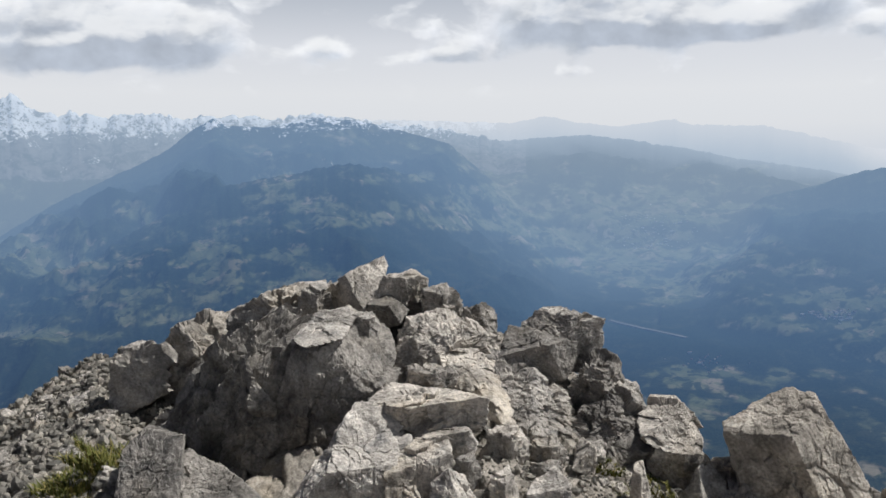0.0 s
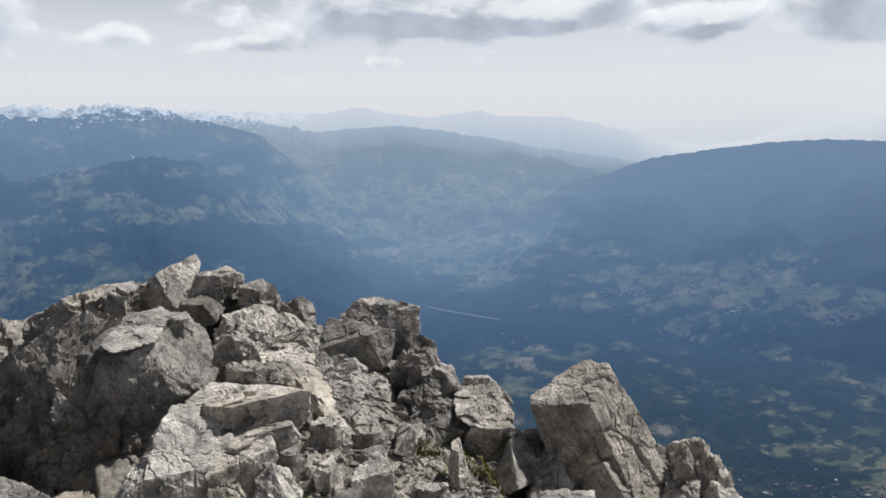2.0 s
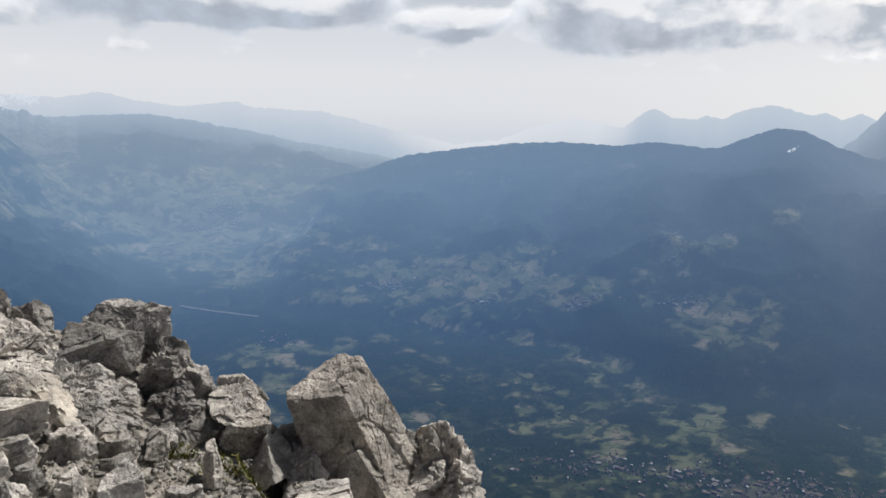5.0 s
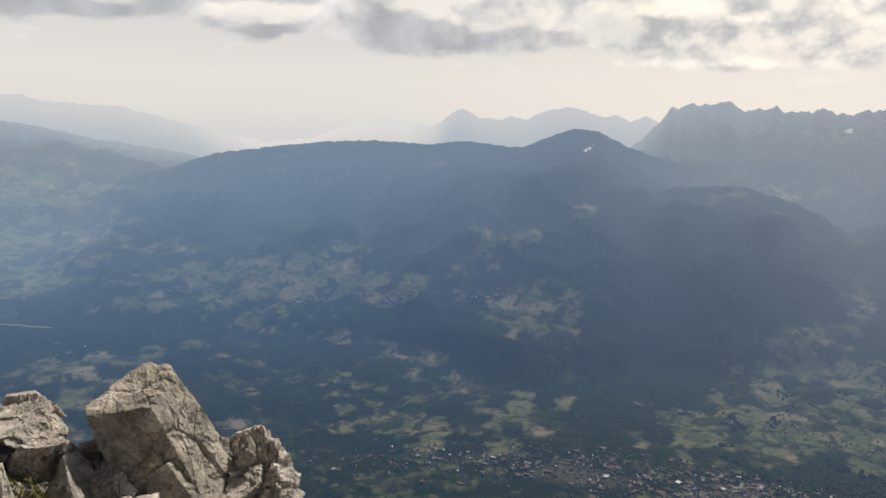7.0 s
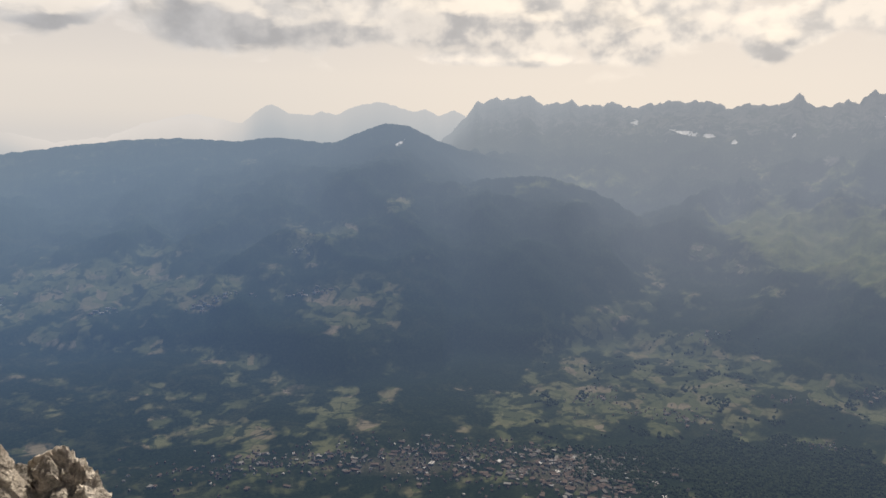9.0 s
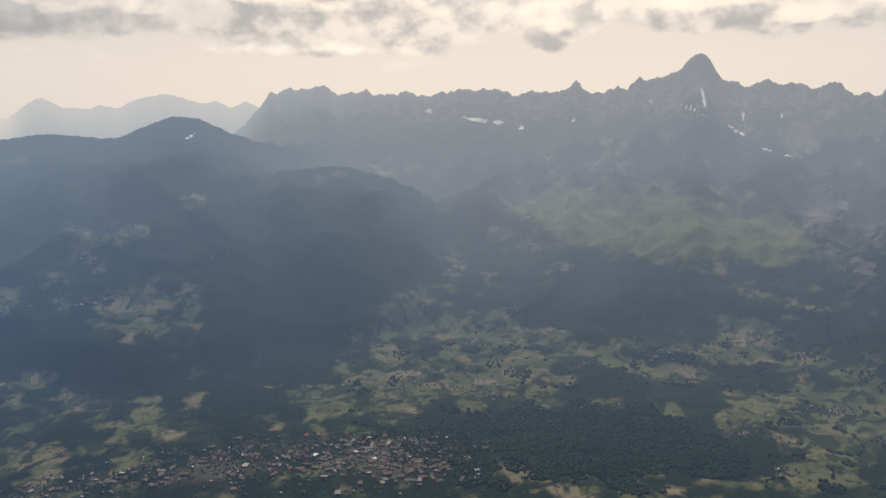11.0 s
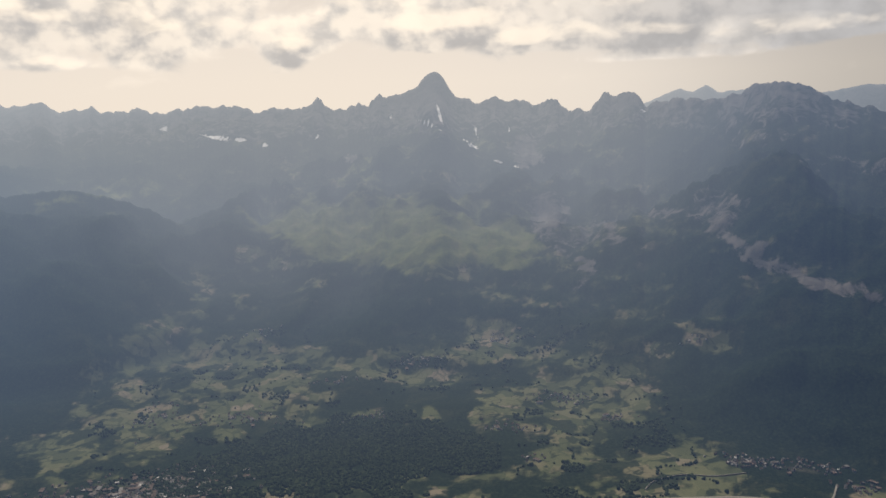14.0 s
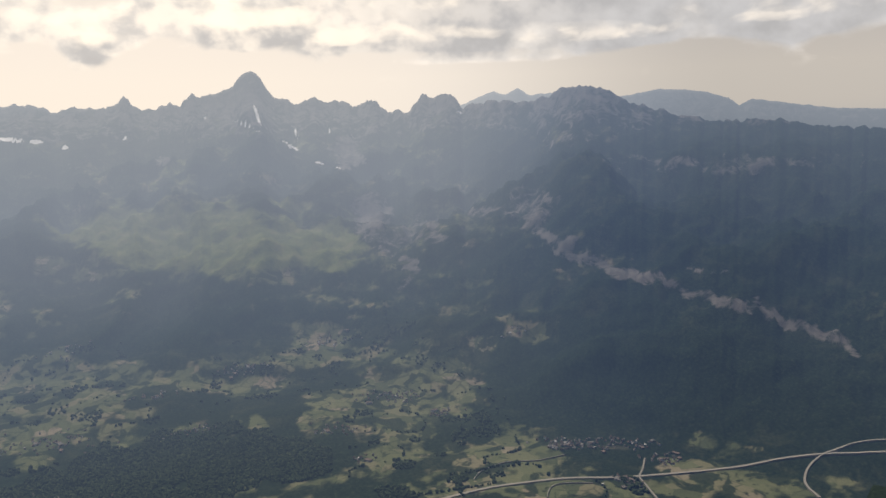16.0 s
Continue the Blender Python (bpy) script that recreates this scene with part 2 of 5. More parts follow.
def landscape_material():
    """Woods, fields, meadows, rock and snow; haze is painted on far slopes as emission."""
    m, n = material("far_landscape")
    pos = n.add("ShaderNodeTexCoord").outputs["Object"]

    def attr(name):
        a = n.add("ShaderNodeAttribute")
        a.attribute_name = name
        return a.outputs["Fac"]

    edge = n.noise(pos, 0.010, 6, 0.55, 0.5)
    open_land = n.math("ADD", attr("open_land"), n.math("MULTIPLY", n.math("SUBTRACT", edge, 0.5), 1.2))
    open_land = n.math("MULTIPLY_ADD", n.math("SUBTRACT", n.noise(pos, 0.024, 4, 0.5, 0.6), 0.5), 1.3, open_land)
    patch = n.add("ShaderNodeTexVoronoi", {"Vector": n.vector("ADD", pos, n.vector("MULTIPLY", n.noise(pos, 0.02, 2, 0.5, 0, 1), (90.0, 90.0, 0.0)).outputs[0]).outputs[0], "Scale": 0.024, "Randomness": 1.0})
    tint = n.add("ShaderNodeSeparateColor", {0: patch.outputs["Color"]}).outputs[0]
    hedges = n.add("ShaderNodeTexVoronoi", {"Vector": pos, "Scale": 0.022})
    hedges.feature = "DISTANCE_TO_EDGE"
    hedge = hedges.outputs["Distance"]
    field = n.ramp(tint, [(0.0, (0.066, 0.080, 0.044)), (0.4, (0.10, 0.114, 0.060)), (0.7, (0.128, 0.137, 0.076)), (0.9, (0.165, 0.152, 0.098)), (1.0, (0.22, 0.19, 0.145))])
    field = n.mix(n.math("MULTIPLY", n.range(hedge, 0.01, 0.06, 0.5, 0.0), n.range(n.noise(pos, 0.012, 2, 0.5), 0.45, 0.55)), field, (0.025, 0.038, 0.02))
    grove = n.ramp(n.noise(pos, 0.16, 5, 0.75), [(0.3, (0.010, 0.017, 0.010)), (0.55, (0.020, 0.031, 0.018)), (0.75, (0.036, 0.048, 0.026))])
    field = n.mix(n.range(n.noise(pos, 0.017, 4, 0.5, 0.9), 0.54, 0.59, 0, 0.92), field, grove)
    field = n.mix(n.range(n.noise(pos, 0.042, 3, 0.5, 0.6), 0.60, 0.66, 0, 0.85), field, grove)
    field = n.mix(n.range(n.noise(pos, 0.2, 4, 0.8), 0.35, 0.7, 0, 0.3), field, (0.05, 0.06, 0.03))
    wood_grain = n.noise(pos, 0.16, 5, 0.75)
    thin = n.noise(pos, 0.014, 7, 0.65, 0.8)
    wood = n.ramp(wood_grain, [(0.3, (0.006, 0.011, 0.007)), (0.55, (0.016, 0.026, 0.015)), (0.75, (0.036, 0.048, 0.026))])
    wood = n.mix(n.math("MULTIPLY", n.range(thin, 0.50, 0.64, 0, 0.8), n.range(attr("open_land"), -1.3, -0.45)), wood, n.ramp(wood_grain, [(0.35, (0.018, 0.026, 0.015)), (0.6, (0.04, 0.048, 0.027))]))
    land = n.mix(n.range(open_land, -0.30, 0.42), wood, field)
    grass = n.ramp(n.noise(pos, 0.02, 7, 0.65), [(0.3, (0.055, 0.072, 0.031)), (0.52, (0.11, 0.13, 0.053)), (0.72, (0.165, 0.165, 0.087))])
    land = n.mix(n.range(n.math("ADD", attr("alp"), n.math("MULTIPLY", n.math("SUBTRACT", edge, 0.5), 1.8)), -0.1, 0.3), land, grass)
    streak = n.noise(pos, 0.018, 8, 0.7, 1.0)
    stone = n.ramp(streak, [(0.3, (0.05, 0.052, 0.055)), (0.5, (0.10, 0.097, 0.094)), (0.72, (0.165, 0.157, 0.148))])
    land = n.mix(n.range(n.math("ADD", attr("stone"), n.math("MULTIPLY", n.math("SUBTRACT", streak, 0.5), 2.2)), 0.05, 0.4), land, stone)
    built = n.noise(pos, 0.25, 3, 0.8)
    roofs = n.ramp(built, [(0.35, (0.05, 0.055, 0.04)), (0.5, (0.11, 0.10, 0.08)), (0.62, (0.22, 0.19, 0.17)), (0.72, (0.5, 0.48, 0.46))], "CONSTANT")
    land = n.mix(n.range(n.math("ADD", attr("built"), n.math("MULTIPLY", n.math("SUBTRACT", edge, 0.5), 1.5)), 0.1, 0.5, 0, 0.8), land, roofs)
    drift = n.math("MULTIPLY_ADD", n.noise(pos, 0.085, 5, 0.65, 0.8), 0.45, n.math("MULTIPLY", n.noise(pos, 0.022, 6, 0.65, 0.6), 0.55))
    land = n.mix(n.range(n.math("ADD", attr("snow"), n.math("MULTIPLY", n.math("SUBTRACT", drift, 0.5), 7.0)), 0.30, 0.60), land, (0.85, 0.87, 0.9))
    tufts = n.math("MULTIPLY", wood_grain, 1.0)
    body = finish(n, land, 1.0, tufts, 0.4, 8.0, 0.0)
    paint_haze(n, body)
    return m


def paint_haze(n, body):
    """Paints haze on a distant surface: emission mixed in by distance from the summit."""
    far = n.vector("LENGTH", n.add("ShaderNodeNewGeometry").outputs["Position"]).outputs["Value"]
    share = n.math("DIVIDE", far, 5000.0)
    depth = n.ramp(share, [(p, (k, k, k)) for p, k in HAZE_SHARE])
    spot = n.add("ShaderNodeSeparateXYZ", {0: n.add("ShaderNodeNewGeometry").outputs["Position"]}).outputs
    # the glow is dimmed past bearing 98, painting cloud shade on the right
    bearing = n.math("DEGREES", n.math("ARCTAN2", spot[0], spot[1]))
    glow_strength = n.range(bearing, 98.0, 123.0, 1.15, 0.68)
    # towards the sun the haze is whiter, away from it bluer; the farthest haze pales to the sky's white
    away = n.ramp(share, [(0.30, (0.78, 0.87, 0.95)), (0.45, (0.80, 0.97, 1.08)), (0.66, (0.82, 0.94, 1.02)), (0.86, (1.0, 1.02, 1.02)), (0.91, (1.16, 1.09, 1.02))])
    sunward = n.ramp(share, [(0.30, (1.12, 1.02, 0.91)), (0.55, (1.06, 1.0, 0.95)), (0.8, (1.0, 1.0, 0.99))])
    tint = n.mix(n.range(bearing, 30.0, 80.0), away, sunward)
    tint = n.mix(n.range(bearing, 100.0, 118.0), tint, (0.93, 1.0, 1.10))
    tone = n.mix(1.0, n.ramp(share, HAZE_COLOUR), tint, "MULTIPLY")
    haze_glow = n.add("ShaderNodeEmission", {0: tone, 1: glow_strength})
    n.add("ShaderNodeOutputMaterial", {0: n.add("ShaderNodeMixShader", {0: depth, 1: body, 2: haze_glow.outputs[0]}).outputs[0]})


# painted haze over distance / 5000: share of emission in the surface, then its colour
HAZE_SHARE = ((0.0, 0.0), (0.26, 0.27), (0.42, 0.43), (0.58, 0.56), (0.76, 0.64), (0.80, 0.74), (0.84, 0.84), (0.93, 0.95), (0.955, 0.98))
HAZE_COLOUR = ((0.26, (0.055, 0.098, 0.186)), (0.42, (0.130, 0.200, 0.334)), (0.60, (0.285, 0.368, 0.50)), (0.78, (0.35, 0.415, 0.505)), (0.86, (0.455, 0.515, 0.59)), (0.93, (0.57, 0.615, 0.675)), (0.955, (0.55, 0.605, 0.675)))
LAND = landscape_material()


# ---- the far landscape: valley, slopes and ranges round the summit ----
def crest(bearing_deg, knots, jag, seed):
    """The skyline of a range: its height in degrees over a bearing, with small teeth."""
    b, h = zip(*knots)
    y = np.interp(bearing_deg, b, h)
    return y + jag * fbm(bearing_deg * 1.7, bearing_deg * 0 + seed + 0.5, bearing_deg * 0 + 0.3, 5, seed, 0.6)


NORTH_CRAGS = ((54, -3), (57.2, -0.1), (58.5, 1.28), (59.3, 2.44), (59.9, 2.37), (60.5, 2.83), (61.3, 2.54), (62.2, 2.74), (63.3, 2.79), (64, 2.21), (65.1, 2.44), (65.9, 2.6), (66.5, 2.17), (67.5, 2.36), (69, 2.34), (70.2, 2.08), (72.3, 2.55), (73.5, 2.44), (75.2, 2.64), (76.2, 2.1), (78.2, 2.33), (79.6, 2.25), (80.6, 2.96), (81.6, 2.09), (82.8, 2.24), (83.5, 2.63), (84.1, 2.32), (84.9, 3.13), (85.4, 2.9))
SOUTH_CRAGS = ((86.8, 3.24), (87.6, 3.7), (88.1, 4.39), (88.9, 4.57), (89.5, 4.06), (90.3, 2.97), (91.3, 2.58), (91.9, 2.3), (93, 2.75), (94, 2.47), (96.2, 2.25), (97.3, 2.43), (97.9, 1.74), (99.6, 1.64), (99.8, 1.96), (100.6, 2.8), (101.6, 2.58), (102.5, 2.76), (103.4, 1.88), (105.4, 2.22), (107.7, 2.03), (109.5, 2.37), (110.4, 2.95), (112.7, 2.95), (113.8, 2.53), (115, 1.82), (116.8, 1.23), (120.4, 0.39), (124.8, 0.27), (127.9, -0.23), (140, -0.4), (150, 1))
MASSIF = NORTH_CRAGS + SOUTH_CRAGS
FOREST_HILL = ((15.5, -9), (18, -6.21), (20.4, -4.3), (22, -3.23), (24.7, -2.57), (27.8, -1.49), (30.9, -1.08), (34.8, -0.56), (38.6, -0.32), (39.4, -0.39), (42.6, -0.5), (45, -0.24), (49.1, -0.6), (51.4, 0.33), (52.9, 0.88), (54.5, 0.72), (55.7, 0.05), (58, -0.85), (60.5, -1.4), (63.4, -2.0), (66, -3.2), (69, -5), (72, -7.4), (74.5, -10))
WOODED_DOME = ((52, -5.2), (54, -4.6), (57, -3.7), (59.5, -3.1), (62, -2.8), (64, -2.7), (66.5, -3.3), (69, -4.3), (72, -6.0), (75, -8.5), (77, -11))
LEFT_HILL = ((-60, -6), (-29.1, -5.17), (-25.8, -3.17), (-20.9, -0.89), (-18.7, 0.21), (-17.1, 1.53), (-15.7, 2.29), (-14.9, 1.83), (-12.3, 1.71), (-10.3, 2.1), (-8.8, 2.41), (-5.6, 2.08), (-4, 1.68), (-2.8, 1.39), (0.5, 0.5), (2.5, -1.2), (5, -3.5), (8, -7))
LEFT_SPUR = ((-40, -13), (-29.5, -11.5), (-22.5, -5.9), (-15.1, -2.33), (-10.4, -1.43), (-6.5, -0.88), (-3.7, -1.31), (-0.1, -2.15), (2.8, -3.17), (7.2, -4.8), (10, -6.2), (12, -8))
MIDDLE_HILLS = ((-10, 0.8), (-2.9, 1.28), (-0.4, 1.53), (2.4, 1.03), (4, 0.62), (7.2, 0.79), (10.1, 1.03), (13.4, 0.53), (16.4, 0.11), (20, -0.68), (25.2, -1.42), (29, -2.2), (35, -3))
PALE_RANGE = ((-5.6, 2.2), (-0, 2.05), (4.8, 1.88), (7.6, 2.31), (9.2, 1.9), (12.4, 1.54), (16, 2), (17.2, 1.59), (21.9, 1.43), (27.7, 0.05), (31.1, -0.68), (34.4, -0.29), (36.7, 0.63), (39.7, 1.3), (43, 0.7), (44.2, 1.72), (45, 2.06), (46.2, 1.46), (47.8, 1.34), (48.4, 1.63), (49.4, 1.38), (50.9, 2.08), (52.7, 2.32), (54.8, 1.66), (55.6, 1.87), (56.6, 1.43), (57.7, 1.84), (58.3, 1.54), (59.8, 0.55), (64, 0.6))
SNOW_RANGE = ((-60, 2), (-28.5, 3.41), (-28, 3.66), (-26.7, 2.75), (-25.4, 2.34), (-24.6, 2.85), (-23.4, 2.32), (-22.1, 2.44), (-20.3, 2.64), (-18.6, 2.47), (-16.9, 2.36), (-14, 2.4), (-12, 2.3), (-9, 2.6), (-5.5, 2.2), (-1, 1.6), (3, 0.9), (6, 0))
FAR_PLATEAU = ((98, 0.5), (103.8, 2.14), (105.6, 2.91), (106.4, 2.58), (107.3, 3.05), (108.1, 2.53), (110.1, 2.66), (114.6, 2.21), (116.8, 2.61), (118.2, 2.56), (120, 2.31), (121.4, 1.89), (122.1, 1.32), (122.9, 1.76), (125, 1.4), (127.8, 0.95), (133, 0.7), (140, 0.4))


def land_height(b, r):
    """Height above the eye's level over bearing (degrees) and distance (metres)."""
    x, y = r * np.sin(np.radians(b)), r * np.cos(np.radians(b))
    base = np.interp(r, (0, 30, 80, 300, 700, 1000, 1500, 2000, 2600, 3500, 4850), (-20, -22, -60, -240, -480, -560, -560, -528, -470, -330, -140))
    shoulder = np.interp(b, (126, 131, 140), (0, 1, 1)) * np.interp(r, (350, 700, 950), (0, 1, 0))
    base = base + shoulder * 190 + fbm(x / 300, y / 300, x * 0, 4, 5) * np.interp(r, (200, 900, 2000, 4500), (1, 3, 14, 40))
    wx, wy = x + 120 * fbm(x / 500, y / 500, x * 0, 3, 31), y + 120 * fbm(x / 500, y / 500, x * 0 + 4, 3, 32)
    gully = ridged(wx / 560, wy / 560, r * 0 + 0.4, 4, 40)
    rough = fbm(x / 150, y / 150, x * 0, 6, 9, 0.6)
    top = base
    for knots, rc, front, back, foot, power, jag, cut, seed in (
        (LEFT_HILL, np.interp(b, (-30, 10), (3100, 3500)), 1500, 500, -500, 0.8, 0.05, 150, 3),
        (LEFT_SPUR, np.interp(b, (-30, -6, 9), (2450, 2600, 3400)), 1000, 600, -500, 0.9, 0.12, 70, 5),
        (FOREST_HILL, np.interp(b, (17, 50, 57, 64, 76), (3500, 3000, 3050, 3450, 3300)), np.interp(b, (45, 57, 65, 73), (1150, 1150, 800, 500)), 700, -480, 0.75, 0.06, 100, 7),
        (WOODED_DOME, b * 0 + 2800, np.interp(b, (55, 64, 75), (800, 850, 500)), 500, -480, 0.8, 0.12, 90, 8),
        (MASSIF, np.interp(b, (58, 70, 85, 95, 112, 150), (4090, 3950, 3800, 3780, 2900, 2600)), np.interp(b, (60, 95, 112), (1700, 2000, 1420)), 600, np.interp(b, (60, 95, 112), (-470, -545, -575)), np.interp(b, (60, 95, 115), (0.72, 0.72, 0.85)), 0.20, 115, 11),
        (MIDDLE_HILLS, b * 0 + 4130, 800, 300, -300, 0.9, 0.07, 60, 13),
        (PALE_RANGE, np.interp(b, (26, 30, 41, 44), (4500, 4650, 4700, 4450)), 500, 250, -250, 0.8, 0.07, 25, 17),
        (SNOW_RANGE, b * 0 + 4050, 500, 250, -250, 0.75, 0.25, 60, 19),
        (FAR_PLATEAU, b * 0 + 4120, 500, 250, -250, 0.7, 0.05, 25, 23),
    ):
        inside = np.interp(b, (knots[0][0] - 3, knots[0][0], knots[-1][0], knots[-1][0] + 3), (0, 1, 1, 0))
        z = rc * np.tan(np.radians(crest(b, knots, jag, seed)))
        u = np.maximum(np.abs(r - rc) - 16, 0) / np.where(r < rc, front, back)
        env = np.clip(u * 3.0, 0, 1) * np.clip(1.25 - u, 0.0, 1)
        h = z - np.maximum(u, 0) ** power * (z - foot) + env * ((gully - 0.3) * 0.7 + rough * 0.22) * cut - np.maximum(u - 1, 0) * 400
        h = np.where(inside > 0.01, h - (1 - inside) * 400, -900)
        k = 18.0
        m = np.clip(0.5 + 0.5 * (h - top) / k, 0, 1)
        top = top * (1 - m) + h * m + k * m * (1 - m) * np.clip(u * 4, 0, 1)
    return top


def blob(b, e, b0, e0, wb, we):
    return np.exp(-(((b - b0) / wb) ** 2 + ((e - e0) / we) ** 2))


# land cover, fitted to the camera's view: bearing, dip, half widths (degrees), amount
LEFT_FIELDS = (
    (-21.4, -4, 1.37, 0.38, 1), (-25.4, -6.9, 3.28, 1.64, 0.7), (-24.5, -9.6, 3.28, 2.19, 0.6), (-15.3, -7.5, 3.28, 2.19, 0.5), (-17.6, -8.2, 2.19, 1.64, 0.5), (-12.5, -2.7, 2.63, 0.88, 0.95),
    (-7.4, -4.5, 3.01, 0.99, 1.25), (1.9, -5.2, 3.28, 0.66, 1.2), (-2.5, -1.9, 2.19, 0.44, 0.5), (6.3, -6.3, 1.37, 0.44, 0.9), (10.7, -5.3, 5.47, 1.75, 0.8), (13.8, -6.4, 2.19, 2.19, 0.7),
    (4.7, -3.2, 3.28, 1.37, 0.5), (11.1, -3.3, 3.28, 0.66, 0.8), (-13.3, -4.7, 3.28, 0.44, 0.6), (-10.7, -7, 1.64, 0.55, 0.6), (17.2, -4.4, 4.93, 1.64, 0.6), (-27.7, -11.4, 2.19, 0.55, 0.9),
)
PASS_FIELDS = (
    (13.5, -7.6, 4.5, 1.3, 1.3), (16.5, -9.5, 3.5, 1.3, 1.1), (12.0, -5.2, 4.0, 0.8, 1.2), (9.5, -3.6, 3.5, 0.8, 0.5), (20.5, -6.8, 3.0, 0.9, 1.0), (26.5, -9.8, 3.2, 1.0, 1.1),
)
MIDDLE_FIELDS = (
    (36.6, -9.3, 1.83, 1.22, 1.3), (30.1, -9.1, 1.63, 1.02, 1.1), (40.4, -11.1, 2.03, 1.14, 1.2), (32.6, -11.1, 3.25, 1.22, 0.95), (27.4, -11.5, 1.83, 1.02, 1.1), (30.9, -13.3, 2.85, 0.89, 0.8), (24.7, -8.1, 1.63, 0.89, 0.9),
    (22.4, -11.3, 2.44, 0.89, 1), (14.3, -6.9, 1.63, 1.22, 1), (12.6, -8.6, 3.25, 1.63, 0.7), (19.1, -8.5, 2.85, 2.03, 0.6), (46.4, -8, 1.22, 2.03, 1.1), (49.6, -7.1, 2.44, 1.22, 0.7), (46.1, -11.7, 1.63, 0.81, 0.9),
    (51.4, -12.2, 3.66, 2.44, 0.75), (53.8, -4.9, 1.42, 1.22, 1), (55.5, -8.8, 2.85, 1.22, 0.5), (18.2, -16, 2.44, 1.22, 0.8),
)
LOW_FIELDS = (
    (50.6, -19.7, 2.85, 1.63, 0.6), (43, -16.2, 3.25, 1.63, 0.45), (40.1, -19.8, 4.07, 1.63, 0.36), (45.3, -22.3, 4.88, 1.22, 0.36), (36.7, -17.5, 2.44, 1.22, 0.34), (30.1, -18.2, 2.44, 1.02, 0.38), (33.5, -22.1, 3.66, 1.02, 0.3),
)
SLOPE_FIELDS = (
    (62.2, -19.1, 2.44, 2.03, 1), (67.5, -18.6, 2.85, 2.03, 1), (65.5, -15.7, 3.25, 1.63, 0.75), (59.5, -17.6, 2.03, 1.63, 0.7), (68.7, -13.4, 2.44, 2.03, 0.7),
    (77.5, -8.5, 0.82, 1.2, 0.9), (75, -7.7, 1.37, 0.44, 0.8), (79.7, -10.8, 2.46, 1.2, 0.75), (71.8, -10.2, 0.77, 1.2, 0.9), (74.6, -11.5, 0.77, 0.88, 0.7), (89.7, -10, 3.28, 1.37, 0.6), (88.5, -11.5, 1.92, 0.55, 0.5), (74.1, -14.3, 3.28, 1.64, 0.8), (76, -17.5, 4, 1.6, 0.8),
)
VALLEY_FIELDS = (
    (79.2, -15, 1.83, 0.73, 1.2), (82.4, -16.3, 2.85, 0.89, 1.2), (86.5, -17.2, 2.44, 0.73, 1.1), (93.3, -18.9, 2.44, 1.42, 1.2), (97.5, -18.4, 2.44, 1.63, 1.1), (92.3, -14.9, 2.44, 1.02, 1.1), (87.2, -19.7, 2.03, 0.81, 1),
    (97.8, -21.1, 2.44, 1.63, 1), (103, -18.2, 2.03, 1.63, 1.1), (75, -18.5, 3.25, 1.22, 1), (78.4, -19.8, 3.25, 0.49, 0.9), (90.3, -21.4, 1.63, 0.61, 0.8), (95.6, -22.9, 2.03, 0.81, 0.9), (95.1, -24, 2.44, 0.49, 0.8),
    (106.2, -22.5, 3.66, 1.22, 1.9), (110.4, -24.7, 8.13, 0.73, 1.8), (98.8, -16.1, 1.63, 1.02, 0.9), (121.6, -21.2, 3.25, 0.73, 0.9),
)
FACE_CLEARINGS = (
    (108.1, -14.3, 1.64, 1.1, 2.1), (105.2, -15.1, 0.9, 0.55, 1.8), (122.4, -23.3, 7.11, 1.09, 1), (116.5, -24.6, 5, 1.0, 1),
)
DARK_WOODS = (
    (79.7, -21.8, 9.35, 1.3, 1.5), (84.9, -18.3, 5.28, 0.73, 1.1), (89.6, -19.4, 0.89, 2.03, 1), (93, -17.4, 1.42, 1.02, 0.9), (94.4, -22.1, 2.44, 1.02, 0.7), (103.3, -21.3, 1.83, 1.02, 0.9), (115.3, -22.7, 1.83, 0.81, 1.2),
    (83.6, -12, 7.11, 2.74, 1.1), (57.4, -6.6, 10.95, 5.47, 0.8), (60.4, -16.5, 2.74, 3.28, 0.7), (109.5, -17, 3.83, 3.28, 1), (78.3, -12.8, 2.19, 1.64, 0.4),
)
HILL_WOODS = (
    (42, -12.8, 3.25, 1.42, 1.2), (19, -13.4, 6.1, 1.02, 0.9), (34.2, -15.9, 3.25, 1.22, 0.6), (47.5, -16, 3.25, 1.63, 0.9), (58.9, -14.7, 4.88, 2.44, 0.9), (55.4, -20, 2.44, 2.44, 1), (63.9, -8.2, 4.88, 3.25, 0.9),
    (32.5, -5.5, 10.16, 2.03, 0.7),
)
FACE_WOODS = (
    (120.6, -17.3, 12.59, 4.38, 1.3), (110.7, -18.2, 6.02, 2.19, 0.8), (125.7, -6.5, 13.68, 6.57, 0.6),
)
LEFT_WOODS = (
    (-3.4, -6.8, 6.57, 1.64, 0.7), (8.8, -10.1, 10.95, 1.64, 0.7), (-18.8, -2, 5.47, 2.19, 0.4), (-26.5, -13.4, 5.47, 1.09, 0.8),
)
MEADOWS = (
    (80.7, -5.8, 5.5, 2.0, 1.1), (86.4, -7.6, 6.6, 1.9, 1.3), (93, -8.6, 3.5, 1.3, 0.9), (83.9, -1.9, 3.28, 1.1, 0.6), (94.4, -7.3, 2.19, 1.09, 0.8), (90.4, -5, 6.02, 1.64, 0.5), (68.4, -3, 4.38, 1.64, 0.5),
    (61, -3.3, 6.57, 1.64, 0.35),
)
